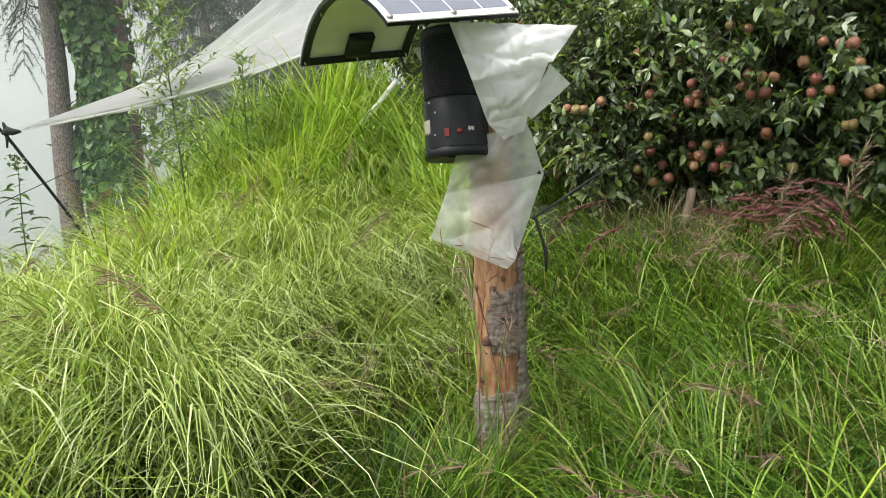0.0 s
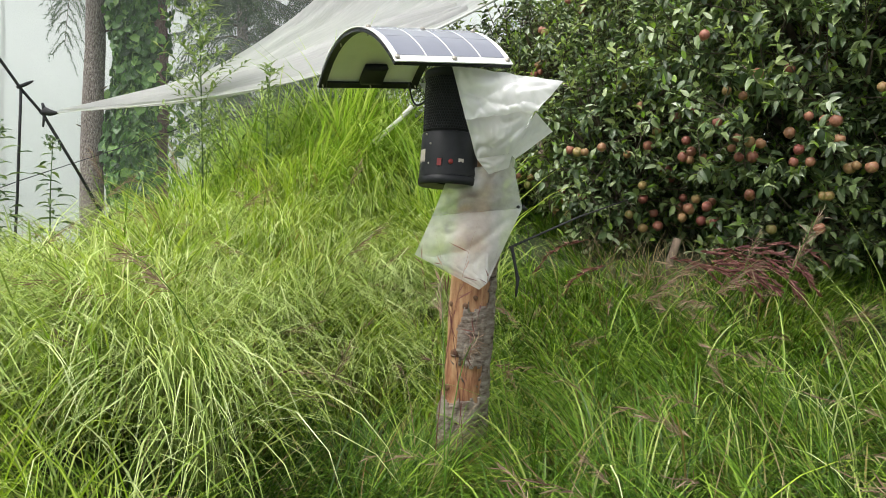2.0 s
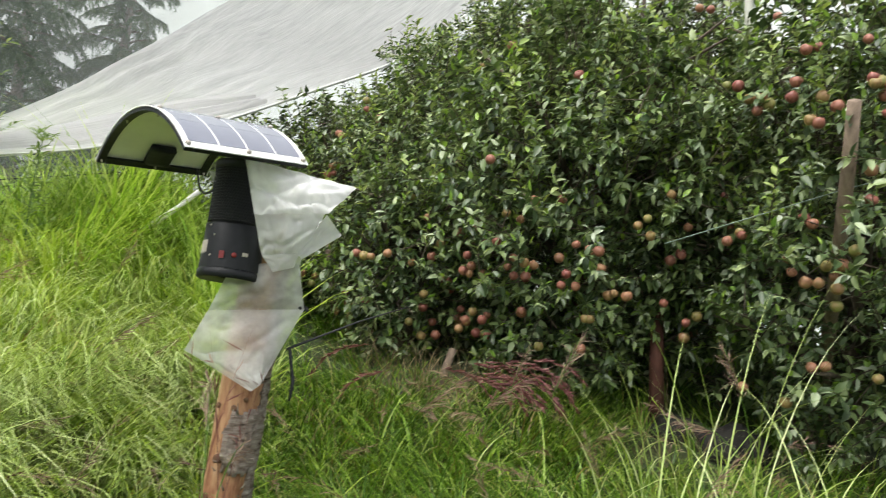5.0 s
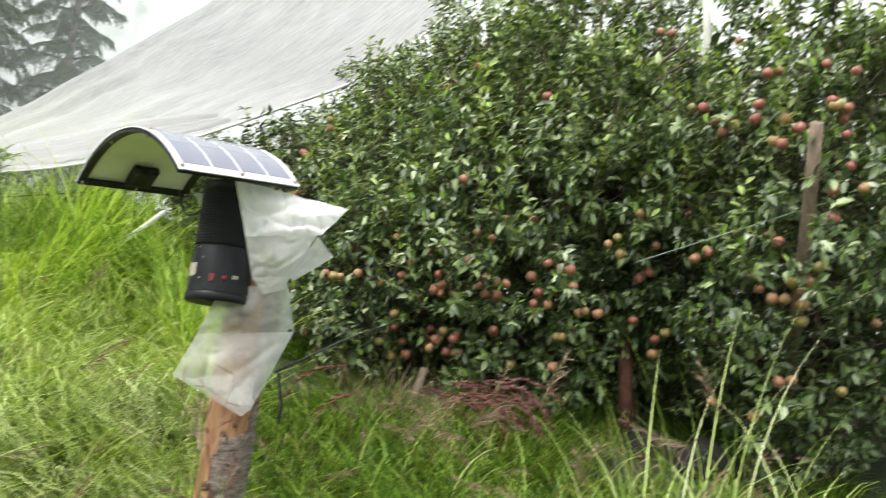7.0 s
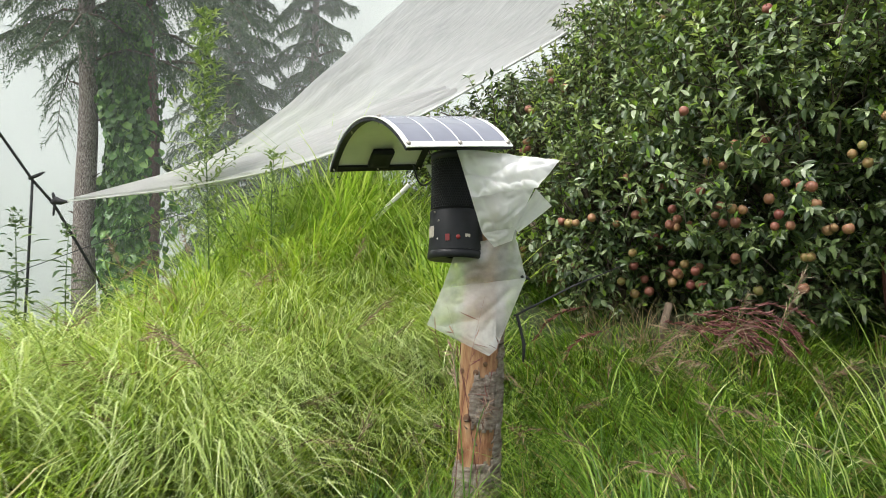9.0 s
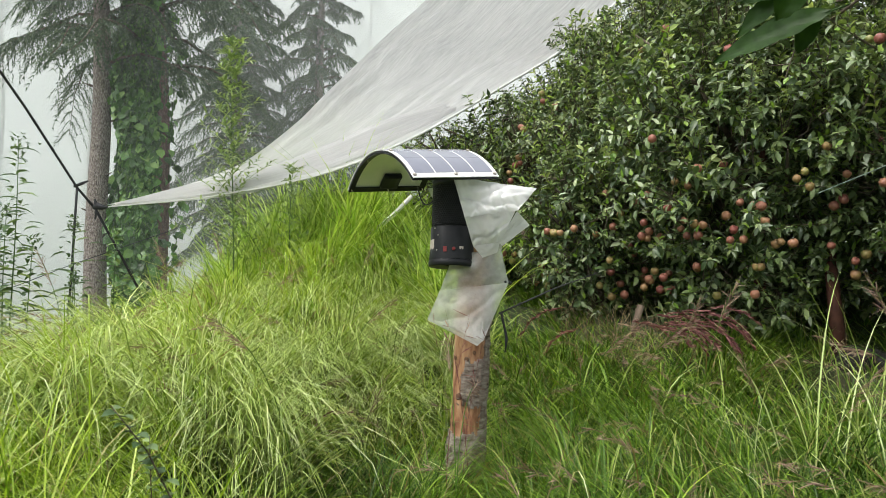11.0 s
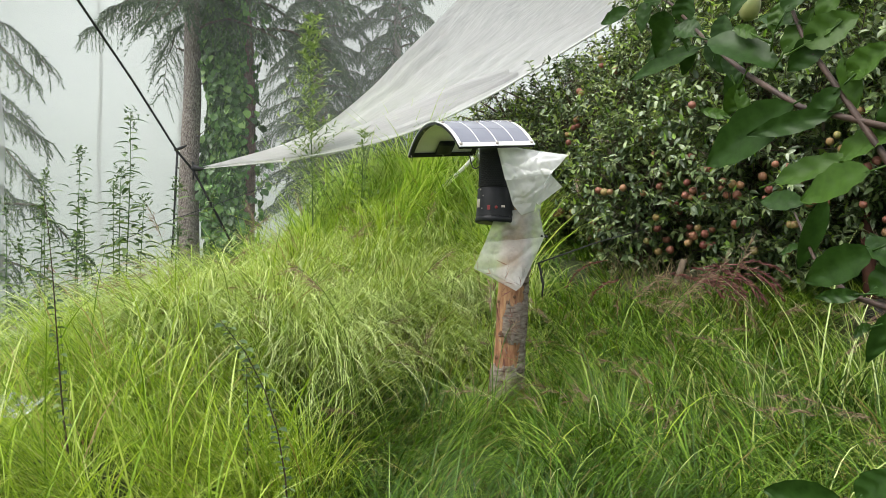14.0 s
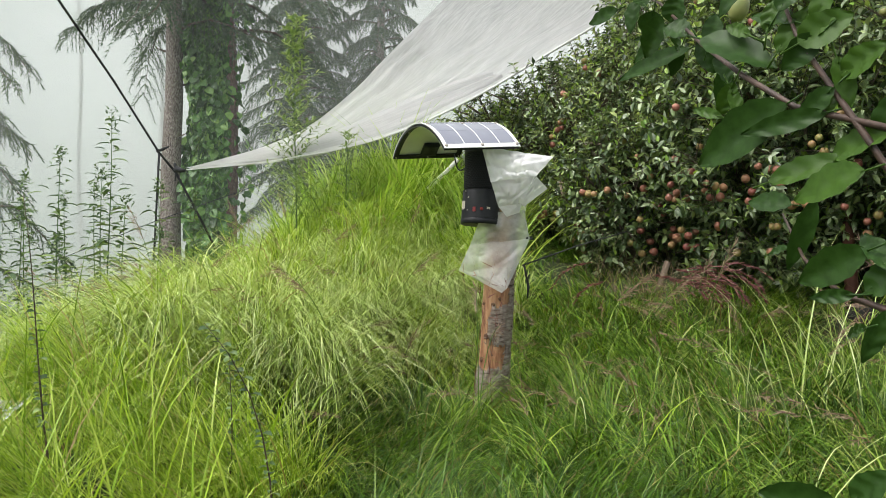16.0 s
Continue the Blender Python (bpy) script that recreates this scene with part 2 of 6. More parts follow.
M_NETFOLD = film_material("doubled_hail_net", (0.68, 0.68, 0.67), 0.10, 3.0, (0.8, 9.0, 1.0), "UV", 0.4, 0.03, 0.88)
M_HEM = plain("white_hem", [(0.3, (0.60, 0.60, 0.58)), (0.7, (0.72, 0.72, 0.70))], 30.0, 0.7, 0.3)


def mist_material(name, cover, fade=None):
    m, n, l, b = nodes_of(name)
    n.remove(b)
    d, t = n.new("ShaderNodeBsdfDiffuse"), n.new("ShaderNodeBsdfTranslucent")
    for s in (d, t):
        s.inputs[0].default_value = (0.95, 0.98, 0.955, 1)
    a, c = n.new("ShaderNodeMixShader"), n.new("ShaderNodeMixShader")
    l.new(d.outputs[0], a.inputs[1]), l.new(t.outputs[0], a.inputs[2])
    amount = ramp(n, l, noise_of(n, l, 0.12, 2.0), [(0.3, (cover * 0.75,) * 3), (0.7, (cover * 1.2,) * 3)])
    if fade:
        sep, mp = n.new("ShaderNodeSeparateXYZ"), n.new("ShaderNodeMapRange")
        l.new(n.new("ShaderNodeTexCoord").outputs["Object"], sep.inputs[0])
        l.new(sep.outputs[0], mp.inputs[0])
        mp.interpolation_type = "SMOOTHSTEP"
        mp.inputs["From Min"].default_value, mp.inputs["From Max"].default_value = fade
        amount = mixed(n, l, amount, mp.outputs[0], 1.0, "MULTIPLY")
    l.new(amount, c.inputs[0])
    l.new(n.new("ShaderNodeBsdfTransparent").outputs[0], c.inputs[1]), l.new(a.outputs[0], c.inputs[2])
    l.new(c.outputs[0], n["Material Output"].inputs[0])
    return m


def backdrop_material():
    """Glowing backdrop: fog painted as a height ramp, thinning to a grey-green hillside below."""
    m, n, l, b = nodes_of("glowing_fog_backdrop")
    n.remove(b)
    co = n.new("ShaderNodeTexCoord").outputs["Object"]
    sep = n.new("ShaderNodeSeparateXYZ")
    l.new(co, sep.inputs[0])
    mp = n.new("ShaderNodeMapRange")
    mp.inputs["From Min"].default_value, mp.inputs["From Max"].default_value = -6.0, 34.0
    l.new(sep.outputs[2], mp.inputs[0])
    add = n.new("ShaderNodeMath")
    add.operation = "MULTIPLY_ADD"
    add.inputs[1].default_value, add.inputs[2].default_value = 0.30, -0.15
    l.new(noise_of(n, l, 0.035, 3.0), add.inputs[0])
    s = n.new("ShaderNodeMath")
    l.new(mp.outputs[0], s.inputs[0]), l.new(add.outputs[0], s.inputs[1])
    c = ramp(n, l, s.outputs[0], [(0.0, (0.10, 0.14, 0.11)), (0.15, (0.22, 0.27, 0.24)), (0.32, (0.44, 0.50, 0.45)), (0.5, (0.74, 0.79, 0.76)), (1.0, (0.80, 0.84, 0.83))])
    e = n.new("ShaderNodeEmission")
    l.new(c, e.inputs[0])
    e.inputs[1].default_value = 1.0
    l.new(e.outputs[0], n["Material Output"].inputs[0])
    return m


def apple_material():
    m, n, l, b = nodes_of("apple_skin")
    rnd = n.new("ShaderNodeObjectInfo").outputs["Random"]
    add = n.new("ShaderNodeMath")
    l.new(rnd, add.inputs[0])
    nz = n.new("ShaderNodeMath")
    nz.operation = "MULTIPLY_ADD"
    nz.inputs[1].default_value, nz.inputs[2].default_value = 0.7, -0.35
    l.new(noise_of(n, l, 18.0, 4.0), nz.inputs[0])
    l.new(nz.outputs[0], add.inputs[1])
    c = ramp(n, l, add.outputs[0], [(0.0, (0.19, 0.20, 0.055)), (0.2, (0.28, 0.19, 0.075)), (0.4, (0.31, 0.16, 0.085)), (0.7, (0.28, 0.115, 0.075)), (1.0, (0.21, 0.062, 0.05))])
    l.new(c, b.inputs["Base Color"])
    b.inputs["Roughness"].default_value = 0.42
    return m


M_APPLE = apple_material()
M_GREENAPPLE = plain("green_apple_skin", [(0.3, (0.15, 0.19, 0.05)), (0.7, (0.26, 0.27, 0.09))], 20.0, 0.45, 0.0)
M_FOG = backdrop_material()


# ---- builders ----
def empty(name, x, y, z, label, category, group="", kind=""):
    ob = new(name)
    ob.location = (x, y, z)
    ob.empty_display_size = 0.1
    return tagged(ob, label, category, group, kind)


def finish(name, mesh, material, parent=None, label="", smooth=True):
    mats = material if isinstance(material, (list, tuple)) else [material]
    for m in mats:
        mesh.materials.append(m)
    if smooth:
        mesh.shade_smooth()
    ob = new(name, mesh)
    ob.parent = parent
    return tagged(ob, label)


def part(name, bm, material, parent=None, label="", smooth=True):
    mesh = bpy.data.meshes.new(name)
    bm.to_mesh(mesh)
    bm.free()
    return finish(name, mesh, material, parent, label, smooth)


def np_mesh(name, verts, tris):
    """Mesh out of vertex and triangle arrays."""
    mesh = bpy.data.meshes.new(name)
    verts, tris = np.asarray(verts, np.float32), np.asarray(tris, np.int32)
    mesh.vertices.add(len(verts)), mesh.loops.add(tris.size), mesh.polygons.add(len(tris))
    mesh.vertices.foreach_set("co", verts.ravel())
    mesh.loops.foreach_set("vertex_index", tris.ravel())
    mesh.polygons.foreach_set("loop_start", np.arange(0, tris.size, 3, dtype=np.int32))
    mesh.update(calc_edges=True)
    return mesh


def smoothstep(v):
    v = np.clip(v, 0, 1)
    return v * v * (3 - 2 * v)


def ground_z(x, y):
    """Height of the soil: a terrace that climbs to a bank, a mound, and a drop into the misty valley."""
    x, y = np.asarray(x, float), np.asarray(y, float)
    z = -0.05 + 0.085 * (np.clip(y, -14, 9) + 2)
    z = z + 0.62 * smoothstep((y - 3) / 3.2)
    z = z + 0.65 * np.exp(-(((x + 1.27) / 0.9) ** 2 + ((y - 6.6) / 1.9) ** 2))
    z = z + 0.05 * smoothstep((x - 1.2) / 2) * smoothstep((y - 1) / 2)
    z = z + 0.42 * smoothstep((-x - 0.3) / 1.3) * smoothstep((y + 2) / 2.5) * (1 - smoothstep((y - 3.2) / 2))
    z = z - 1.6 * smoothstep((-x - 1.6) / 4.0) - 0.30 * np.clip(-x - 6.5, 0, 30)
    z = z + 0.05 * np.sin(1.7 * x + 0.6 * y) * np.sin(1.3 * y - 0.5 * x)
    return z


def gz(x, y):
    return float(ground_z(x, y))


def tube(bm, points, radii, seg=8, cap=True, wobble=0.0, rnd=None):
    """Tapered tube along points."""
    points = [Vector(p) for p in points]
    rings = []
    side = None
    for i, p in enumerate(points):
        d = (points[min(i + 1, len(points) - 1)] - points[max(i - 1, 0)]).normalized()
        if side is None:
            side = d.cross(Vector((0.31, 0.95, 0.12))).normalized()
        side = (side - d * side.dot(d)).normalized()
        up = d.cross(side)
        r = radii[i] if isinstance(radii, (list, tuple)) else radii
        ring = []
        for k in range(seg):
            a = 2 * math.pi * k / seg
            rr = r * (1 + (wobble * (rnd.random() - 0.5) if rnd else 0))
            ring.append(bm.verts.new(p + rr * (math.cos(a) * side + math.sin(a) * up)))
        rings.append(ring)
    for a, b in zip(rings, rings[1:]):
        for k in range(seg):
            bm.faces.new((a[k], a[(k + 1) % seg], b[(k + 1) % seg], b[k]))
    if cap:
        bm.faces.new(rings[0][::-1]), bm.faces.new(rings[-1])
    return rings


def tube_part(name, points, radii, material, parent=None, label="", seg=8, wobble=0.0, rnd=None):
    bm = bmesh.new()
    tube(bm, points, radii, seg, True, wobble, rnd)
    return part(name, bm, material, parent, label)


def ellipse_leaves(pos, direct, normal, length, width, fold=0.25, curl=0.2, simple=False):
    """Many pointed, slightly folded and curled leaves: eight vertices and eight triangles each."""
    n = len(pos)
    d = direct / np.linalg.norm(direct, axis=1, keepdims=True)
    s = np.cross(d, normal)
    s /= np.linalg.norm(s, axis=1, keepdims=True) + 1e-9
    u = np.cross(s, d)
    L, W = length[:, None], width[:, None]
    if simple:
        v = np.stack([pos, pos + d * L - u * L * curl, pos + d * L * 0.45 + s * W * 0.5 + u * W * fold, pos + d * L * 0.45 - s * W * 0.5 + u * W * fold], 1).reshape(-1, 3)
        return v, (np.array([[0, 1, 2], [0, 3, 1]])[None] + 4 * np.arange(n)[:, None, None]).reshape(-1, 3)
    mid1 = pos + d * L * 0.33 - u * L * 0.02
    mid2 = pos + d * L * 0.68 - u * L * curl * 0.35
    tip = pos + d * L - u * L * curl
    v = np.stack([pos, mid1, mid2, tip,
                  pos + d * L * 0.28 + s * W * 0.46 + u * W * fold, pos + d * L * 0.66 + s * W * 0.42 + u * (W * fold - L * curl * 0.3),
                  pos + d * L * 0.28 - s * W * 0.46 + u * W * fold, pos + d * L * 0.66 - s * W * 0.42 + u * (W * fold - L * curl * 0.3)], 1).reshape(-1, 3)
    t = np.array([[0, 1, 4], [1, 2, 5], [1, 5, 4], [2, 3, 5], [0, 6, 1], [1, 7, 2], [1, 6, 7], [2, 7, 3]])
    return v, (t[None] + 8 * np.arange(n)[:, None, None]).reshape(-1, 3)


def strip_blades(base, azim, length, tilt0, tilt1, width, rows=5, twist=None):
    """Many arching blades, each a tapering strip."""
    n = len(base)
    s = np.linspace(0, 1, rows)
    theta = tilt0[:, None] + (tilt1 - tilt0)[:, None] * s[None, :] ** 1.4
    step = (length / (rows - 1))[:, None]
    mid = (theta[:, 1:] + theta[:, :-1]) / 2
    out = np.concatenate([np.zeros((n, 1)), np.cumsum(np.sin(mid) * step, 1)], 1)
    up = np.concatenate([np.zeros((n, 1)), np.cumsum(np.cos(mid) * step, 1)], 1)
    c, sn = np.cos(azim)[:, None], np.sin(azim)[:, None]
    centre = base[:, None, :] + np.stack([out * c, out * sn, up], 2)
    w = width[:, None] * (1 - s[None, :] ** 2.2) * (0.7 + 0.3 * np.sin(np.pi * s[None, :])) * 0.5
    tw = azim + np.pi / 2 + (twist if twist is not None else 0)
    side = np.stack([np.cos(tw), np.sin(tw), np.zeros(n)], 1)[:, None, :]
    left, right = centre[:, :-1] + side * w[:, :-1, None], centre[:, :-1] - side * w[:, :-1, None]
    v = np.concatenate([np.stack([left, right], 2).reshape(n, -1, 3), centre[:, -1:]], 1)
    k = 2 * (rows - 1) + 1
    t = []
    for i in range(rows - 2):
        a = 2 * i
        t += [[a, a + 1, a + 3], [a, a + 3, a + 2]]
    t.append([k - 3, k - 2, k - 1])
    t = np.array(t)
    return v.reshape(-1, 3), (t[None] + k * np.arange(n)[:, None, None]).reshape(-1, 3)


def join(chunks):
    vs, ts, o = [], [], 0
    for v, t in chunks:
        vs.append(v), ts.append(t + o)
        o += len(v)
    return np.concatenate(vs), np.concatenate(ts)


# ---- large structure: ground, mist, backdrop ----
def build_ground():
    ax = np.concatenate([-np.geomspace(400, 8, 14), np.linspace(-7.5, 6.5, 71), np.geomspace(7, 400, 14)])
    ay = np.concatenate([-np.geomspace(400, 4, 14), np.linspace(-3.6, 12, 79), np.geomspace(12.6, 400, 14)])
    gx, gy = np.meshgrid(ax, ay)
    v = np.stack([gx, gy, ground_z(gx, gy)], 2).reshape(-1, 3)
    w = len(ax)
    i = (np.arange(len(ay) - 1)[:, None] * w + np.arange(w - 1)[None]).ravel()
    t = np.concatenate([np.stack([i, i + 1, i + w + 1], 1), np.stack([i, i + w + 1, i + w], 1)])
    tagged(finish("ground", np_mesh("ground", v, t), M_SOIL), "damp green turf slope under long grass", "ground", kind="structure")


def arc_sheet(name, radius, low, high, a0, a1, material, centre=(0, 0), seg=48, label=""):
    bm = bmesh.new()
    rows = []
    for z in np.linspace(low, high, 5):
        rows.append([bm.verts.new((centre[0] + radius * math.cos(radians(a)), centre[1] + radius * math.sin(radians(a)), z)) for a in np.linspace(a0, a1, seg)])
    for a, b in zip(rows, rows[1:]):
        for k in range(seg - 1):
            bm.faces.new((a[k], a[k + 1], b[k + 1], b[k]))
    ob = part(name, bm, material)
    return tagged(ob, label, "mist", kind="structure")


build_ground()
arc_sheet("backdrop", 75, -14, 34, 0, 360, M_FOG, label="glowing backdrop painted as bright grey fog over a wooded hillside")
# Half-clear curved sheets stand in for the haze of the mist.
arc_sheet("mist_bank", 17.0, -9, 22, 62, 165, mist_material("thin_mist", 0.07), label="thin drifting white mist before the conifers")
arc_sheet("mist_bank", 24.0, -12, 26, 62, 165, mist_material("light_mist", 0.13), label="faint veil of mist between the conifers")
arc_sheet("mist_bank", 8.4, -6, 14, 118, 172, mist_material("side_mist", 0.42, (-5.0, -6.6)), label="half-clear sheet that hazes the conifer at the terrace edge")
arc_sheet("mist_bank", 33.0, -14, 34, 50, 170, mist_material("mist", 0.74), label="drifting white mist behind the trees")
arc_sheet("mist_bank", 48, -18, 34, 45, 175, mist_material("thick_mist", 0.35), label="thick white mist in the valley")


# ---- the post, the trap and its solar roof ----
def post_x(z):
    return 0.062 + 0.058 * z


def build_post():
    rnd = random.Random(5)
    x0, y0 = post_x(0.1), 2.72
    z0 = gz(x0, y0) - 0.25
    post = empty("log_post", x0, y0, z0, "rough pine log post with bark partly stripped, standing in long grass", "post")
    seg, rows, top = 40, 64, 1.86
    def radius(a, z):
        return 0.083 + 0.006 * math.sin(2 * a + 1.2 * z) + 0.009 * noise.noise((math.cos(a) * 2, math.sin(a) * 2, z * 4)) + 0.003 * noise.noise((math.cos(a) * 9, math.sin(a) * 9, z * 9)) - 0.004 * z
    def spot(a, z, r):
        return Vector((post_x(z) - x0 + r * math.cos(a), r * math.sin(a), z - z0))
    bm = bmesh.new()
    rings = []
    for i in range(rows + 1):
        z = z0 + (top - z0) * i / rows
        rings.append([bm.verts.new(spot(2 * math.pi * k / seg, z, radius(2 * math.pi * k / seg, z))) for k in range(seg)])
    for a, b in zip(rings, rings[1:]):
        for k in range(seg):
            bm.faces.new((a[k], a[(k + 1) % seg], b[(k + 1) % seg], b[k]))
    bm.faces.new(rings[0][::-1]), bm.faces.new(rings[-1])
    part("log", bm, M_STRIP, post, "stripped orange-brown pine wood")
    # Bark left on: all round low down, on the front and far side higher up.
    def has_bark(a, z):
        d = (math.degrees(a) + 360) % 360
        n = noise.noise((math.cos(a) * 3, math.sin(a) * 3, z * 7)) + 0.5 * noise.noise((math.cos(a) * 8, math.sin(a) * 8, z * 19))
        if z < 0.72 + 0.03 * n:
            return True
        if z < 0.86 + 0.03 * n:
            return not 140 + 20 * n < d < 318 + 14 * n
        if z < 1.075 + 0.03 * n:
            return not 120 < d < 246 + 16 * n
        return d < 40 + 30 * n or d > 322 + 22 * n
    bm = bmesh.new()
    fine, frows = 96, 170
    grid = {}
    def vert(i, k):
        k %= fine
        if (i, k) not in grid:
            a, z = 2 * math.pi * k / fine, z0 + (top - z0) * i / frows
            lump = 0.008 * noise.noise((math.cos(a) * 5, math.sin(a) * 5, z * 16)) + 0.004 * noise.noise((math.cos(a) * 16, math.sin(a) * 16, z * 40))
            grid[i, k] = bm.verts.new(spot(a, z, radius(a, z) + 0.009 + lump))
        return grid[i, k]
    for i in range(frows):
        for k in range(fine):
            if has_bark(2 * math.pi * (k + 0.5) / fine, z0 + (top - z0) * (i + 0.5) / frows):
                bm.faces.new((vert(i, k), vert(i, k + 1), vert(i + 1, k + 1), vert(i + 1, k)))
    bark = part("bark", bm, M_BARK, post, "grey flaky bark with ragged edges")
    thick = bark.modifiers.new("thickness", "SOLIDIFY")
    thick.thickness, thick.offset = 0.011, -1
    for a, z, s in ((236, 0.905, 0.017), (258, 1.085, 0.012), (205, 1.09, 0.010), (222, 0.77, 0.012), (286, 1.12, 0.009)):
        bm = bmesh.new()
        c = spot(radians(a), z, radius(radians(a), z) - 0.003)
        out = Vector((math.cos(radians(a)), math.sin(radians(a)), 0))
        tube(bm, [c - out * 0.01, c + out * 0.008, c + out * 0.010], [s * 1.3, s, s * 0.5], 10, True, 0.3, rnd)
        part("knot", bm, M_KNOT, post)
    for k in range(22):
        a, z = radians(rnd.uniform(240, 345)), rnd.uniform(0.6, 1.08)
        p = spot(a, z, radius(a, z) + 0.010)
        q = spot(a + rnd.uniform(-0.25, 0.25), z + rnd.uniform(-0.05, 0.05), radius(a, z) + rnd.uniform(0.012, 0.03))
        tube_part("splinter", [p, q], [0.004, 0.001], M_BARK, post, "", 4)
    return post


def arch_frame():
    """Place and axes of the arched panel: along its length, across its span, upwards."""
    yaw, tilt, rise = 0.569, 0.069, 0.03
    a = Vector((math.cos(yaw) * math.cos(tilt), math.sin(yaw) * math.cos(tilt), math.sin(tilt)))
    s = Vector((-math.sin(yaw) * math.cos(rise), math.cos(yaw) * math.cos(rise), math.sin(rise)))
    return Vector((-0.098, 2.191, 1.93)), a, s, a.cross(s).normalized()


ARCH_LONG, ARCH_SPAN, ARCH_HIGH = 0.445, 0.807, 0.165


def arch_point(u, w, lift=0.0):
    """u along the panel 0..1, w across it 0..1 as even steps on a circle's arc."""
    o, a, s, up = arch_frame()
    r = (ARCH_SPAN ** 2 / 4 + ARCH_HIGH ** 2) / (2 * ARCH_HIGH)
    half = math.asin(ARCH_SPAN / 2 / r)
    t = (w * 2 - 1) * half
    return o + a * (u * ARCH_LONG) + s * (ARCH_SPAN / 2 + (r + lift) * math.sin(t)) + up * ((r + lift) * math.cos(t) - r * math.cos(half))


def arch_patch(bm, u0, u1, w0, w1, lift, thick, nu=2, nw=12, origin=Vector()):
    lay = []
    for h in (lift, lift + thick):
        lay.append([[bm.verts.new(arch_point(u0 + (u1 - u0) * i / nu, w0 + (w1 - w0) * j / nw, h) - origin) for j in range(nw + 1)] for i in range(nu + 1)])
    lo, hi = lay
    for i in range(nu):
        for j in range(nw):
            bm.faces.new((hi[i][j], hi[i + 1][j], hi[i + 1][j + 1], hi[i][j + 1]))
            bm.faces.new((lo[i][j], lo[i][j + 1], lo[i + 1][j + 1], lo[i + 1][j]))
    for i in range(nu):
        bm.faces.new((lo[i][0], lo[i + 1][0], hi[i + 1][0], hi[i][0]))
        bm.faces.new((lo[i][nw], hi[i][nw], hi[i + 1][nw], lo[i + 1][nw]))
    for j in range(nw):
        bm.faces.new((lo[0][j], hi[0][j], hi[0][j + 1], lo[0][j + 1]))
        bm.faces.new((lo[nu][j], lo[nu][j + 1], hi[nu][j + 1], hi[nu][j]))


def build_panel():
    o, a, s, up = arch_frame()
    base = o + a * (ARCH_LONG / 2) + s * (ARCH_SPAN / 2)
    thing = empty("solar_panel", *base, "arched flexible solar panel with white edges on a black frame", "solar panel")
    bm = bmesh.new()
    arch_patch(bm, 0, 1, 0, 1, 0.0, 0.004, 6, 32, base)
    part("sheet", bm, M_WHITEEDGE, thing, "white laminated sheet", False)
    bm = bmesh.new()
    arch_patch(bm, 0.06, 0.94, 0.05, 0.95, -0.004, 0.003, 6, 32, base)
    part("backing", bm, M_BACK, thing, "pale greenish underside", False)
    # Cells, four to a row, in six rows round the arch, with pale gaps between.
    cells = (0.045, 0.27, 0.285, 0.50, 0.515, 0.735, 0.75, 0.955)
    for c in range(4):
        for j in range(6):
            w0 = 0.035 + 0.93 * j / 6
            bm = bmesh.new()
            arch_patch(bm, cells[2 * c], cells[2 * c + 1], w0 + 0.0015, w0 + 0.93 / 6 - 0.0015, 0.004, 0.0012, 1, 5, base)
            part("solar_cell", bm, M_CELL, thing, "", False)
    # Black frame under the rim.
    for u0, u1, w0, w1 in ((0.0, 0.07, 0.0, 1.0), (0.93, 1.0, 0.0, 1.0), (0.07, 0.93, 0.0, 0.035), (0.07, 0.93, 0.965, 1.0)):
        bm = bmesh.new()
        arch_patch(bm, u0 + 0.003, u1 - 0.003, w0 + 0.002, w1 - 0.002, -0.015, 0.0105, 3, 28, base)
        part("frame_rail", bm, M_BLACK, thing, "black frame rail", False)
    bm = bmesh.new()
    arch_patch(bm, 0.38, 0.60, 0.84, 0.962, -0.034, 0.028, 2, 5, base)
    bmesh.ops.bevel(bm, geom=bm.edges[:], offset=0.004, segments=2, affect="EDGES")
    box = part("junction_box", bm, M_BLACK, thing, "black junction box")
    bm = bmesh.new()
    arch_patch(bm, 0.36, 0.66, 0.50, 0.62, -0.0055, 0.0016, 2, 5, base)
    part("rating_label", bm, M_BACK, thing, "pale rating label", False)
    for u in (0.03, 0.5, 0.965):
        for w in (0.02, 0.33, 0.66, 0.98):
            c, q = arch_point(u, w, 0.004) - base, arch_point(u, w, 0.012) - base
            d = (q - c).normalized()
            bm = bmesh.new()
            tube(bm, [c - d * 0.03, c, c, c + d * 0.006, c + d * 0.009], [0.003, 0.003, 0.009, 0.009, 0.005], 8)
            part("bolt", bm, M_STEEL, thing)
    # Bracket and cable.
    top = Vector((0.14, 2.66, 1.80)) - base
    for w in (0.3, 0.6):
        bm = bmesh.new()
        tube(bm, [top, arch_point(0.72, w, -0.02) - base], [0.010, 0.010], 8)
        part("bracket_strut", bm, M_BLACK, thing)
    c0, c1 = arch_point(0.90, 0.97, -0.01) - base, Vector((-0.02, 2.68, 1.90)) - base
    pts = []
    for i in range(15):
        f = i / 14
        pts.append(c0.lerp(c1, f) + Vector((-0.02 * math.sin(f * math.pi), 0.0, -0.07 * math.sin(f * math.pi) ** 1.3)))
    tube_part("cable", pts, 0.0042, M_BLACK, box, seg=6)


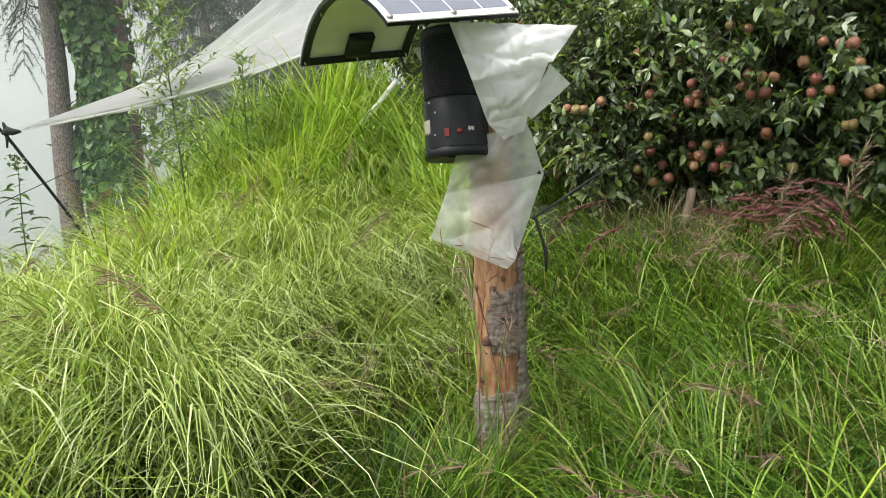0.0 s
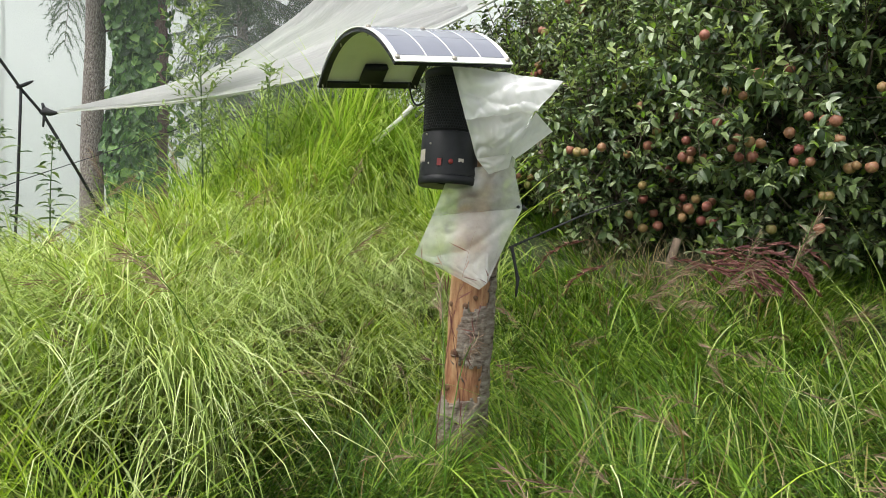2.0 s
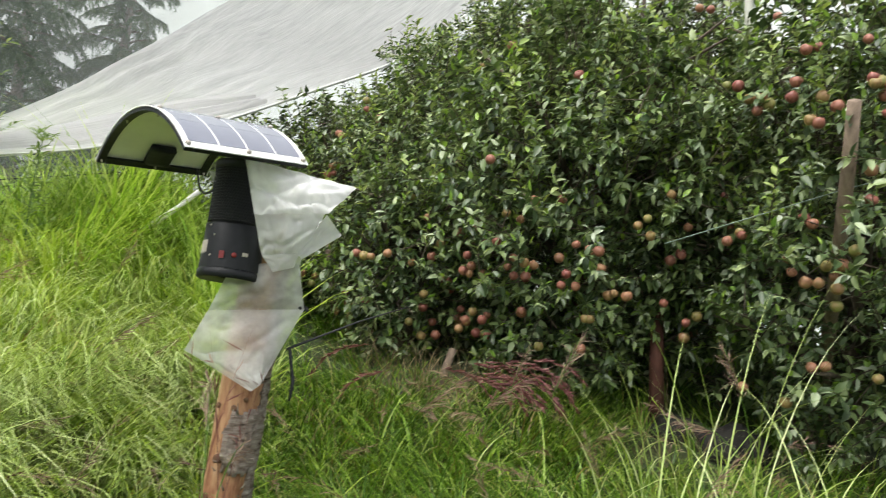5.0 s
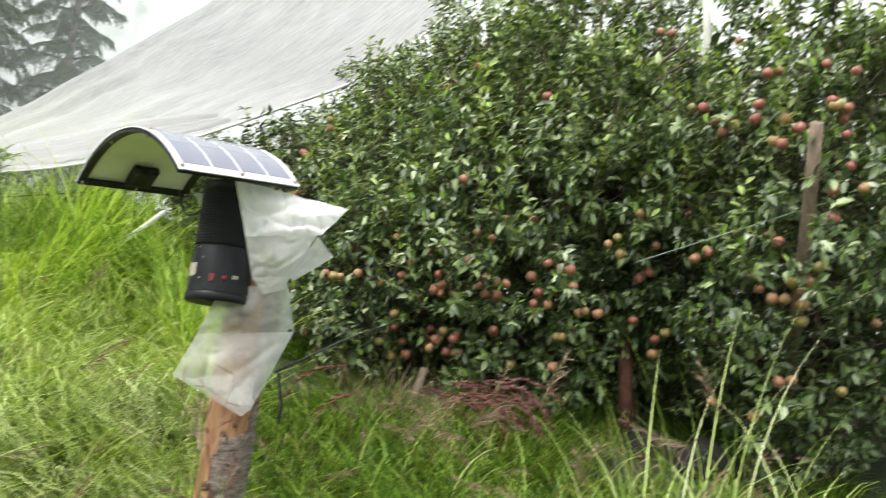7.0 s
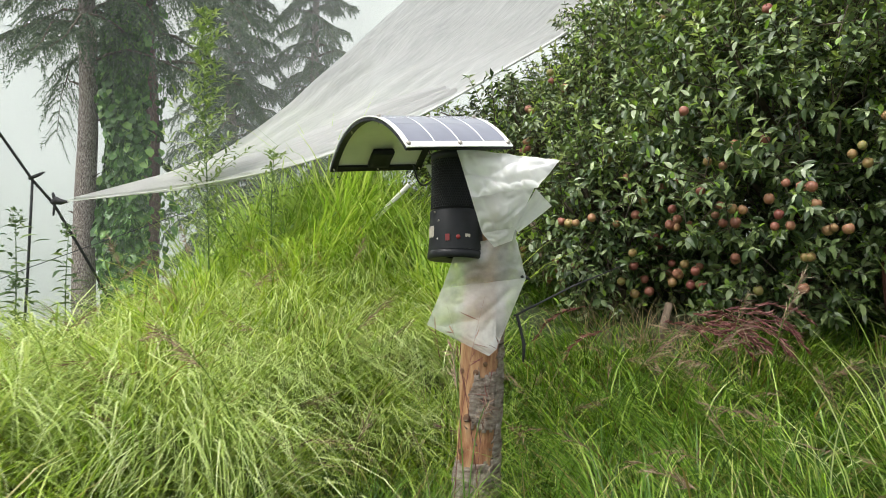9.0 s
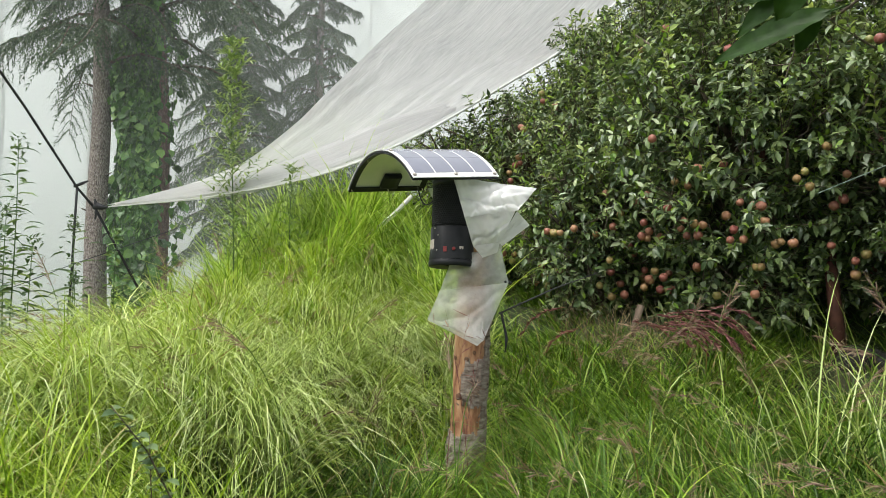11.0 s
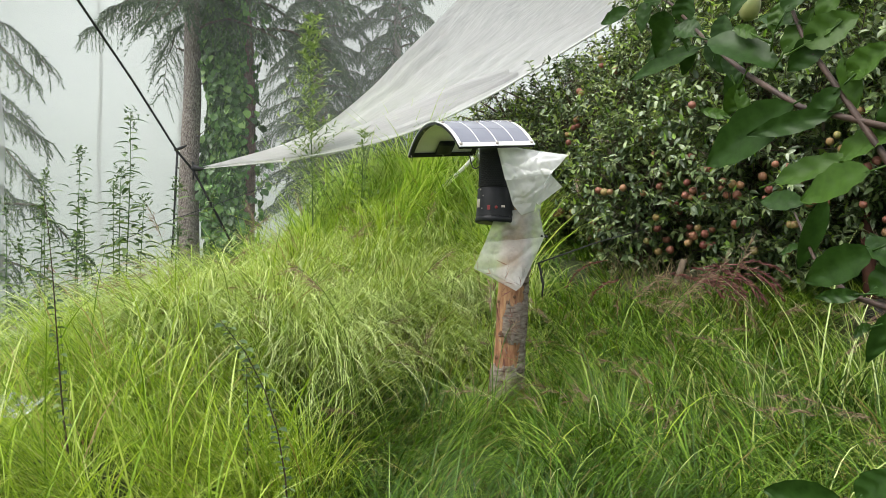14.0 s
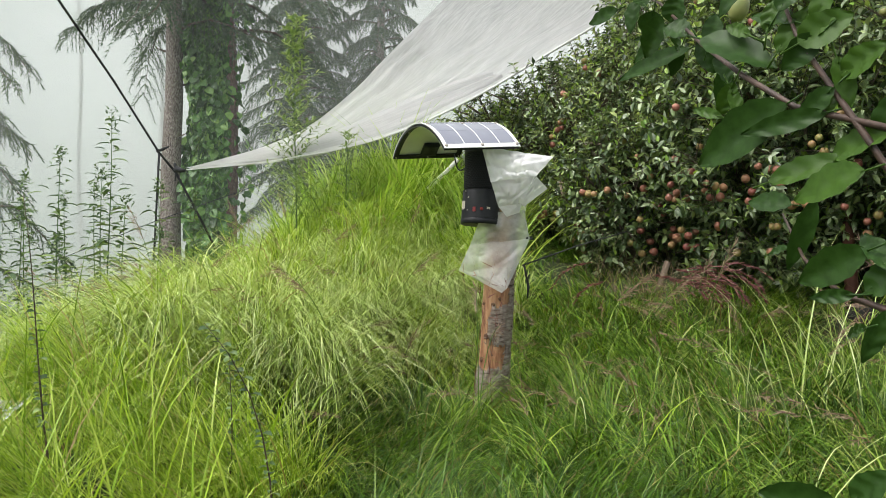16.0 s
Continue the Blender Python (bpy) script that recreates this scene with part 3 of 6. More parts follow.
def build_trap():
    foot, head = Vector((0.038, 2.61, 1.540)), Vector((0.048, 2.65, 1.980))
    axis = (head - foot).normalized()
    thing = empty("insect_trap", *foot, "black plastic solar insect trap hung on a log post", "insect trap")
    thing.rotation_mode = "QUATERNION"
    thing.rotation_quaternion = Vector((0, 0, 1)).rotation_difference(axis)
    R, H = 0.102, 0.430
    def lathe(profile, seg=48):
        bm = bmesh.new()
        rings = [[bm.verts.new((r * math.cos(2 * math.pi * k / seg), r * math.sin(2 * math.pi * k / seg), z)) for k in range(seg)] for r, z in profile]
        for a, b in zip(rings, rings[1:]):
            for k in range(seg):
                bm.faces.new((a[k], a[(k + 1) % seg], b[(k + 1) % seg], b[k]))
        return bm, rings
    bm, rings = lathe([(0.04, 0.012), (R + 0.006, 0.0), (R + 0.011, 0.004), (R + 0.011, 0.024), (R + 0.008, 0.030), (R + 0.006, 0.034)])
    part("base_ring", bm, M_BLACK, thing, "black flared base ring")
    bm, rings = lathe([(R + 0.008, 0.034), (R + 0.005, 0.10), (R + 0.003, 0.19), (R + 0.001, 0.195), (R - 0.004, 0.196)])
    part("collecting_cup", bm, M_BLACK, thing, "smooth black lower body")
    # Perforated sleeve: a lattice of real holes; a black core paints the shade inside.
    seg, rows = 66, 19
    z0, z1 = 0.204, 0.400
    bm = bmesh.new()
    for i in range(rows):
        for k in range(seg):
            off = 0.5 * (i % 2)
            a, z = 2 * math.pi * (k + off) / seg, z0 + (z1 - z0) * (i + 0.5) / rows
            da, dz = math.pi / seg, (z1 - z0) / rows / 2
            def at(fa, fz, r):
                return bm.verts.new((r * math.cos(a + fa * da), r * math.sin(a + fa * da), z + fz * dz))
            outer = [at(x, y, R) for x, y in ((-1, -1), (0, -1), (1, -1), (1, 0), (1, 1), (0, 1), (-1, 1), (-1, 0))]
            inner = [at(0.62 * math.cos(t), 0.62 * math.sin(t), R - 0.0015) for t in [math.pi * 1.25 + j * math.pi / 4 for j in range(8)]]
            for j in range(8):
                bm.faces.new((outer[j], outer[(j + 1) % 8], inner[(j + 1) % 8], inner[j]))
    sleeve = part("perforated_sleeve", bm, M_BLACK, thing, "black perforated sleeve", False)
    bm, rings = lathe([(R - 0.010, 0.19), (R - 0.010, 0.41)], 32)
    part("shade_core", bm, M_HOLE, sleeve, "black core standing in for the shade inside")
    bm, rings = lathe([(R - 0.004, 0.398), (R + 0.003, 0.400), (R + 0.003, H - 0.004), (R - 0.001, H), (0.02, H + 0.004)])
    part("cap", bm, M_BLACK, thing, "black cap")
    def plate(name, deg, z, w, h, t, mat, label, r=R + 0.0045, owner=None):
        bm = bmesh.new()
        lay = []
        n = 4
        for d in (-0.002, t):
            lay.append([[bm.verts.new(((r + d) * math.cos(radians(deg) + (i / n - 0.5) * w / r), (r + d) * math.sin(radians(deg) + (i / n - 0.5) * w / r), z + (j - 0.5) * h)) for i in range(n + 1)] for j in (0, 1)])
        lo, hi = lay
        for i in range(n):
            bm.faces.new((hi[0][i], hi[0][i + 1], hi[1][i + 1], hi[1][i]))
            for j in (0, 1):
                bm.faces.new((lo[j][i], lo[j][i + 1], hi[j][i + 1], hi[j][i]))
        for i in (0, n):
            bm.faces.new((lo[0][i], lo[1][i], hi[1][i], hi[0][i]))
        return part(name, bm, mat, owner or thing, label, False)
    plate("sticker", 206, 0.098, 0.052, 0.062, 0.0012, M_STICKER, "pale upright sticker")
    rocker = plate("switch", 257, 0.078, 0.016, 0.026, 0.006, M_RED, "red rocker switch")
    plate("rim", 257, 0.078, 0.022, 0.032, 0.003, M_BLACK, "", owner=rocker)
    plate("label", 300, 0.083, 0.021, 0.021, 0.0012, M_STICKER, "small square pale label")
    def stud(name, deg, z, r, t, mat, label=""):
        d = Vector((math.cos(radians(deg)), math.sin(radians(deg)), 0))
        c = d * (R + 0.003) + Vector((0, 0, z))
        bm = bmesh.new()
        tube(bm, [c, c + d * t, c + d * (t + 0.002)], [r, r, r * 0.6], 12)
        part(name, bm, mat, thing, label)
    stud("push_button", 279, 0.080, 0.009, 0.007, M_RED, "round red button")
    for d, z in ((222, 0.183), (235, 0.147), (232, 0.075), (330, 0.18)):
        stud("screw", d, z, 0.004, 0.003, M_STEEL)
    bm = bmesh.new()
    tube(bm, [(-0.005, 0.02, H - 0.01), (0.0, 0.02, H + 0.012), (0.0, 0.02, H + 0.012), (0.02, 0.03, H + 0.06)], [0.078, 0.078, 0.058, 0.055], 24)
    part("hanger", bm, M_STEEL, thing, "pale metal neck under the panel")


def film_patch(bm, corners, n, bulge, wrinkle, seed):
    """A crumpled four-cornered piece of sheet."""
    a, b, c, d = [Vector(p) for p in corners]
    nrm = (c - a).cross(d - b).normalized()
    rows = []
    for i in range(n + 1):
        row = []
        for j in range(n + 1):
            u, v = j / n, i / n
            p = (a * (1 - u) + b * u) * (1 - v) + (d * (1 - u) + c * u) * v
            edge = 16 * u * (1 - u) * v * (1 - v)
            ridge = (1 - min(1, abs(noise.noise((u * 2.4 + seed, v * 2.0 + 0.9 * u, seed))) * 3)) ** 1.5 + 0.5 * (1 - min(1, abs(noise.noise((u * 4.4 - v + seed, v * 1.7, seed + 5))) * 3.5)) ** 1.5
            small = noise.noise((u * 7 + seed * 2, v * 6, 3.1))
            p = p + nrm * (bulge * edge + wrinkle * (ridge - 0.4) * min(1, 6 * edge + 0.15) + wrinkle * 0.35 * small)
            row.append(bm.verts.new(p))
        rows.append(row)
    for r0, r1 in zip(rows, rows[1:]):
        for j in range(n):
            bm.faces.new((r0[j], r0[j + 1], r1[j + 1], r1[j]))


def build_sheet():
    base = Vector((0.15, 2.6, 1.2))
    bm = bmesh.new()
    P = film_patch
    # Upper lobe in front, drawn out to a corner.
    P(bm, [(0.055, 2.52, 1.975), (0.452, 2.44, 1.905), (0.365, 2.39, 1.800), (0.115, 2.43, 1.772)], 44, -0.045, 0.022, 1.3)
    P(bm, [(0.065, 2.53, 1.97), (0.43, 2.465, 1.90), (0.355, 2.49, 1.81), (0.12, 2.54, 1.78)], 28, -0.03, 0.018, 2.2)
    # Second fold below it.
    P(bm, [(0.106, 2.47, 1.80), (0.365, 2.44, 1.825), (0.28, 2.50, 1.66), (0.150, 2.51, 1.64)], 30, -0.03, 0.016, 4.7)
    P(bm, [(0.36, 2.47, 1.802), (0.420, 2.50, 1.738), (0.29, 2.53, 1.640), (0.27, 2.50, 1.66)], 18, 0.01, 0.008, 6.1)
    P(bm, [(0.150, 2.51, 1.64), (0.28, 2.50, 1.66), (0.265, 2.55, 1.61), (0.195, 2.53, 1.585)], 14, -0.01, 0.006, 7.7)
    top, bm = bm, bmesh.new()
    # Waist round the log and skirt beneath.
    P(bm, [(0.050, 2.585, 1.60), (0.275, 2.57, 1.63), (0.318, 2.63, 1.465), (-0.015, 2.58, 1.43)], 28, -0.03, 0.012, 9.2)
    P(bm, [(-0.015, 2.58, 1.43), (0.318, 2.63, 1.465), (0.195, 2.57, 1.185), (-0.078, 2.57, 1.285)], 32, -0.03, 0.010, 11.4)
    P(bm, [(-0.078, 2.57, 1.285), (0.195, 2.57, 1.30), (0.195, 2.57, 1.185), (0.165, 2.565, 1.160)], 18, -0.008, 0.005, 13.8)
    # Back of the wrap behind post and trap.
    P(bm, [(-0.10, 2.80, 1.955), (0.32, 2.84, 1.95), (0.28, 2.84, 1.62), (0.00, 2.80, 1.76)], 25, 0.03, 0.014, 15.1)
    P(bm, [(0.32, 2.84, 1.95), (0.43, 2.47, 1.905), (0.335, 2.50, 1.80), (0.27, 2.82, 1.70)], 21, 0.02, 0.014, 17.5)
    P(bm, [(0.28, 2.82, 1.62), (0.275, 2.57, 1.63), (0.318, 2.63, 1.465), (0.26, 2.82, 1.40)], 14, 0.01, 0.006, 19.9)
    bmesh.ops.translate(bm, vec=-base, verts=bm.verts[:])
    ob = part("plastic_sheet", bm, M_PLASTIC)
    ob.location = base
    bmesh.ops.translate(top, vec=-base, verts=top.verts[:])
    part("folded_top", top, M_FOLDED, ob, "top whitened for sky light, where the film lies folded over itself")
    tagged(ob, "crumpled milky white plastic sheet wrapped round the log post", "plastic sheet")
    strap = empty("strap", 0.30, 2.70, 1.46, "black strap tied round the wrapped log post", "strap")
    tube_part("loop", [(0.0, -0.08, 0.01), (0.03, -0.02, 0.0), (0.02, 0.05, 0.01), (-0.04, 0.10, 0.02)], 0.006, M_ROPE, strap)
    tube_part("tail", [(-0.02, 0.03, -0.15), (-0.005, 0.03, -0.22), (0.005, 0.03, -0.27), (0.0, 0.02, -0.34)], [0.007, 0.006, 0.008, 0.004], M_ROPE, strap)
    cable = empty("guy_cable", 0.27, 2.73, 1.31, "thin black guy cable from the post to the orchard", "cable")
    tube_part("line", [(0, 0, 0), (0.33, 1.1, 0.11), (0.75, 2.5, 0.22)], 0.005, M_ROPE, cable, seg=6)


build_post()
build_panel()
build_trap()
build_sheet()


# ---- hail net and its ropes ----
def catmull(points, f):
    n = len(points) - 1
    x = min(max(f, 0), 0.99999) * n
    i, t = int(x), x - int(x)
    p = [Vector(points[min(max(i + k, 0), n)]) for k in (-1, 0, 1, 2)]
    return 0.5 * (2 * p[1] + (p[2] - p[0]) * t + (2 * p[0] - 5 * p[1] + 4 * p[2] - p[3]) * t * t + (3 * p[1] - p[0] - 3 * p[2] + p[3]) * t ** 3)


def build_net():
    corner = Vector((-3.00, 5.0, 2.08))
    low = [corner, (-2.0, 4.95, 2.165), (-1.18, 5.25, 2.38), (-0.50, 6.08, 2.84), (0.25, 7.62, 3.64), (1.05, 9.4, 4.56), (1.87, 10.8, 5.6), (2.81, 11.6, 6.8), (3.63, 12.0, 7.94), (4.41, 12.2, 9.21)]
    high = [corner, (-2.55, 5.23, 2.24), (-2.13, 5.79, 2.54), (-1.97, 7.08, 3.16), (-1.94, 8.4, 3.80), (-1.9, 10.4, 4.75), (-1.66, 11.4, 5.43), (-1.04, 12.2, 6.33), (-0.46, 12.7, 7.26), (0.25, 12.9, 8.5)]
    bm = bmesh.new()
    rows, n, m = [], 150, 60
    for i in range(n + 1):
        f = (i / n) ** 1.05
        a, b = catmull(low, f), catmull(high, f)
        row = []
        for j in range(m + 1):
            g = j / m
            p = a.lerp(b, g)
            span = (b - a).length
            sag = -0.05 * span * 4 * g * (1 - g)
            fold = 0.028 * min(span, 1.6) * math.sin(g * 46 + 5.0 * noise.noise((f * 5, g * 3, 1.0))) * (0.3 + abs(noise.noise((f * 6, g * 2, 8.0)))) + 0.05 * min(span, 1.5) * noise.noise((f * 9, g * 4, 4.0))
            if 0 < j < m:
                p = p + Vector((0, -0.45, 0.9)) * fold
            p.z += sag
            row.append(bm.verts.new(p - corner))
        rows.append(row)
    for r0, r1 in zip(rows, rows[1:]):
        for j in range(m):
            bm.faces.new((r0[j], r1[j], r1[j + 1], r0[j + 1]))
    uv = bm.loops.layers.uv.new("weave")
    for k, face in enumerate(bm.faces):
        i, j = divmod(k, m)
        for loop, (di, dj) in zip(face.loops, ((0, 0), (1, 0), (1, 1), (0, 1))):
            loop[uv].uv = ((i + di) / n * 11, (j + dj) / m * 3)
    bmesh.ops.remove_doubles(bm, verts=bm.verts[:], dist=0.0005)
    net = empty("hail_net", *corner, "wide white hail net stretched up to a tied corner", "net")
    netting = part("netting", bm, M_NET, net)
    bm = bmesh.new()
    layer = []
    for i in range(62):
        f = (i / n) ** 1.05
        a, e = catmull(low, f), catmull(high, f)
        layer.append([bm.verts.new(a.lerp(e, 0.05 + 0.90 * (1 - (i / 64) ** 2) * j / 24) - corner + Vector((0, 0.012, 0.02 + 0.05 * (e - a).length * (noise.noise((f * 7, j * 0.3, 2.0)) - 0.8 * j / 24 * (1 - j / 24))))) for j in range(25)])
    for r0, r1 in zip(layer, layer[1:]):
        for j in range(24):
            bm.faces.new((r0[j], r1[j], r1[j + 1], r0[j + 1]))
    uv = bm.loops.layers.uv.new("weave")
    for k, face in enumerate(bm.faces):
        i, j = divmod(k, 24)
        for loop, (di, dj) in zip(face.loops, ((0, 0), (1, 0), (1, 1), (0, 1))):
            loop[uv].uv = ((i + di) / n * 11 + 5, (j + dj) / 24 * 3 + 7)
    part("gathered_layer", bm, M_NETFOLD, netting, "second layer of netting gathered at the corner")
    tube_part("hem", [catmull(low, i / 60) - corner for i in range(61)], [min(0.003 + 0.014 * (i / 30) ** 1.5, 0.017) for i in range(61)], M_HEM, netting, "rolled white hem", seg=6)
    bm = bmesh.new()
    tube(bm, [(-0.10, 0.0, 0.0), (-0.06, 0.0, 0.012), (-0.02, 0, 0.0), (0.03, 0, 0.0)], [0.014, 0.03, 0.022, 0.008], 8)
    tube(bm, [(-0.07, 0, 0.02), (-0.085, 0, 0.07)], [0.016, 0.008], 6)
    tube(bm, [(-0.07, 0, -0.01), (-0.08, 0, -0.10)], [0.012, 0.006], 6)
    part("corner_knot", bm, M_ROPE, net, "knotted black corner cord")
    rope = empty("tie_rope", -3.08, 5.0, 2.07, "taut black rope holding the net corner", "rope")
    c = Vector((-3.08, 5.0, 2.07))
    up = [Vector(p) - c for p in ((-3.08, 5.0, 2.07), (-3.21, 4.95, 2.24), (-3.32, 4.4, 2.79), (-3.34, 3.6, 3.33), (-3.35, 2.2, 4.3))]
    tube_part("line", up, 0.011, M_ROPE, rope, seg=6)
    tube_part("line", [Vector(p) - c for p in ((-3.08, 5.0, 2.07), (-3.0, 5.3, 1.68), (-2.93, 5.5, 1.38), (-2.85, 5.7, gz(-2.85, 5.7)))], 0.011, M_ROPE, rope, seg=6)
    tube_part("line", [Vector(p) - c for p in ((-3.21, 4.95, 2.24), (-3.24, 4.97, 1.9), (-3.27, 4.98, 1.45), (-3.35, 4.98, gz(-3.35, 4.98)))], 0.010, M_ROPE, rope, seg=6)
    tube_part("tail", [Vector(p) - c for p in ((-3.23, 4.94, 2.25), (-3.15, 4.92, 2.27), (-3.10, 4.92, 2.29))], [0.012, 0.014, 0.006], M_ROPE, rope, seg=6)
    low_wire = empty("tie_wire", -4.4, 5.0, 1.2, "thin dark wire stretched low behind the grass", "wire")
    tube_part("line", [(0, 0, 0), (0.9, 0.4, 0.42), (2.0, 0.8, 0.86), (3.2, 1.3, 1.18)], 0.0035, M_ROPE, low_wire, seg=5)


build_net()


# ---- apple orchard ----
def apple_mesh():
    bm = bmesh.new()
    seg = 14
    profile = [(0.0, 0.78), (0.14, 0.80), (0.40, 0.95), (0.75, 0.85), (0.97, 0.40), (1.0, 0.0), (0.90, -0.45), (0.62, -0.85), (0.32, -0.98), (0.12, -0.92), (0.0, -0.86)]
    rings = [[bm.verts.new((0.036 * r * math.cos(2 * math.pi * k / seg), 0.036 * r * math.sin(2 * math.pi * k / seg), 0.034 * z)) for k in range(seg)] for r, z in profile]
    for a, b in zip(rings, rings[1:]):
        for k in range(seg):
            bm.faces.new((a[k], b[k], b[(k + 1) % seg], a[(k + 1) % seg]))
    bmesh.ops.remove_doubles(bm, verts=bm.verts[:], dist=0.0002)
    mesh = bpy.data.meshes.new("apple")
    bm.to_mesh(mesh)
    bm.free()
    mesh.materials.append(M_APPLE)
    mesh.shade_smooth()
    return mesh


APPLE = apple_mesh()


def stem_mesh():
    bm = bmesh.new()
    tube(bm, [(0, 0, 0.024), (0.002, 0.001, 0.036), (0.006, 0.002, 0.046)], [0.0016, 0.0013, 0.0018], 5)
    mesh = bpy.data.meshes.new("stem")
    bm.to_mesh(mesh)
    bm.free()
    mesh.materials.append(M_TWIG)
    return mesh


STEM = stem_mesh()


def crown_points(r, n, radii, shell):
    """Random places in an ellipsoid, gathered towards its skin and into clumps."""
    p = r.normal(size=(n * 3, 3))
    p /= np.linalg.norm(p, axis=1, keepdims=True)
    wave = 0.92 + 0.11 * np.sin(3.1 * p[:, 0] * 2 + 4 * p[:, 2]) + 0.09 * np.sin(7 * p[:, 1] + 5 * p[:, 2] + 1) + 0.05 * np.sin(11 * p[:, 0] - 9 * p[:, 2])
    q = p * (r.random(n * 3) ** shell * wave)[:, None]
    return (q * np.array(radii))[:n], p[:n]


def build_apple_tree(x, y, height, radii, centre_z, sprigs, leaves, apples, seed, red=False, fixed=(), low=0.25):
    r, rnd = np.random.default_rng(seed), random.Random(seed)
    z0 = gz(x, y) - 0.06
    tree = empty("apple_tree", x, y, z0, "leafy apple tree hung with ripening red and yellow apples", "apple tree", "orchard apple trees")
    c = np.array([0, 0, centre_z - z0])
    trunk = [(0, 0, 0), (0.04, 0.02, 0.35), (-0.03, 0.03, 0.8), (0.03, -0.02, centre_z - z0), (0.0, 0.0, centre_z - z0 + radii[2] * 0.75)]
    tube_part("trunk", trunk, [0.085, 0.07, 0.06, 0.04, 0.012], M_REDTRUNK if red else M_TWIG, tree, "red-brown trunk" if red else "", 10, 0.15, rnd)
    pts, out = crown_points(r, sprigs, radii, 0.34)
    pts = pts + c
    pts[:, 2] = np.maximum(pts[:, 2], low + 0.25 * r.random(sprigs))
    # Limbs carry the sprigs.
    limbs = []
    for k in range(16):
        a = 2 * math.pi * k / 16 + rnd.uniform(-0.2, 0.2)
        h = rnd.uniform(0.45, centre_z - z0 + 0.7 * radii[2])
        end = Vector((math.cos(a) * radii[0] * 0.85, math.sin(a) * radii[1] * 0.85, min(h + rnd.uniform(-0.1, 0.7), c[2] + radii[2] * 0.8)))
        start = Vector((0, 0, h * 0.8))
        mid = start.lerp(end, 0.5) + Vector((rnd.uniform(-0.1, 0.1), rnd.uniform(-0.1, 0.1), 0.12))
        limbs.append((start, mid, end))
        tube_part("limb", [start, mid, end], [0.032, 0.020, 0.006], M_TWIG, tree, "", 6)
    bm = bmesh.new()
    chunks_p, chunks_d, chunks_n = [], [], []
    for p, o in zip(pts, out):
        d = o * 0.8 + r.normal(size=3) * 0.45 + np.array([0, 0, 0.45])
        d /= np.linalg.norm(d)
        ln = rnd.uniform(0.16, 0.38)
        tip = p + d * ln
        tube(bm, [p - d * 0.12, p + d * ln * 0.5 + np.array([0, 0, 0.01]), tip], [0.005, 0.0035, 0.0015], 3, False)
        k = leaves
        f = np.sort(r.random(k)) ** 0.8
        az = np.arange(k) * 2.4 + r.random() * 6
        u = np.cross(d, [0.2, 0.1, 1.0])
        u /= np.linalg.norm(u)
        w = np.cross(u, d)
        ld = np.cos(az)[:, None] * u + np.sin(az)[:, None] * w + d * 0.55 + np.array([0, 0, -0.15]) + r.normal(size=(k, 3)) * 0.25
        chunks_p.append(p + d * (ln * f)[:, None])
        chunks_d.append(ld)
        chunks_n.append(np.array([0, 0, 1.4]) + o * 0.5 + r.normal(size=(k, 3)) * 0.5)
    tagged(part("twig_mass", bm, M_TWIG, tree), kind="stuff")
    P, D, N = (np.concatenate(v) for v in (chunks_p, chunks_d, chunks_n))
    L = r.uniform(0.050, 0.098, len(P))
    V, T = ellipse_leaves(P, D, N, L, L * r.uniform(0.38, 0.54, len(P)), 0.18, r.uniform(0.05, 0.4, len(P))[:, None], y > 6)
    tagged(finish("leaves", np_mesh("leaves", V, T), M_LEAF, tree, "dense dark green leaves"), kind="stuff")
    # Bright shoots on the outside.
    pick = r.choice(len(P), max(8, len(P) // 11), replace=False)
    V, T = ellipse_leaves(P[pick] + r.normal(size=(len(pick), 3)) * 0.03, D[pick] + np.array([0, 0, 1.3]), N[pick], r.uniform(0.05, 0.08, len(pick)), r.uniform(0.022, 0.036, len(pick)), 0.2, 0.1)
    tagged(finish("young_leaves", np_mesh("young_leaves", V, T), M_YOUNG, tree, "pale young shoot leaves"), kind="stuff")
    # Long upright water shoots standing out of the crown.
    bm = bmesh.new()
    sp, sd, sn = [], [], []
    for k in r.choice(len(pts), sprigs // (6 if y < 6 else 10), replace=False):
        p, o = pts[k], out[k]
        if o[2] < -0.35:
            continue
        d = o * 0.5 + np.array([0, 0, 0.9]) + r.normal(size=3) * 0.22
        d /= np.linalg.norm(d)
        ln = rnd.uniform(0.25, 0.55)
        tube(bm, [p, p + d * ln * 0.5, p + d * ln + np.array([0, 0, 0.03])], [0.0045, 0.0035, 0.0015], 4, False)
        m = int(ln * 40)
        az = np.arange(m) * 2.4 + rnd.random() * 6
        u = np.cross(d, [0.3, 0.9, 0.2])
        u /= np.linalg.norm(u)
        w = np.cross(u, d)
        sp.append(p + d * np.linspace(0.12, 1.0, m)[:, None] * ln)
        sd.append(np.cos(az)[:, None] * u + np.sin(az)[:, None] * w + d * 0.75 + r.normal(size=(m, 3)) * 0.15)
        sn.append(np.tile(d, (m, 1)) + r.normal(size=(m, 3)) * 0.3)
    tagged(part("shoot_mass", bm, M_TWIG, tree), kind="stuff")
    P, D, N = (np.concatenate(v) for v in (sp, sd, sn))
    L = r.uniform(0.05, 0.095, len(P))
    V, T = ellipse_leaves(P, D, N, L, L * r.uniform(0.36, 0.5, len(P)), 0.22, r.uniform(0.0, 0.3, len(P))[:, None], y > 6)
    tagged(finish("shoot_leaves", np_mesh("shoot_leaves", V, T), M_SHOOT, tree, "grey-green leaves on upright shoots"), kind="stuff")
    spots = [Vector(f) - Vector((x, y, z0)) for f in fixed]
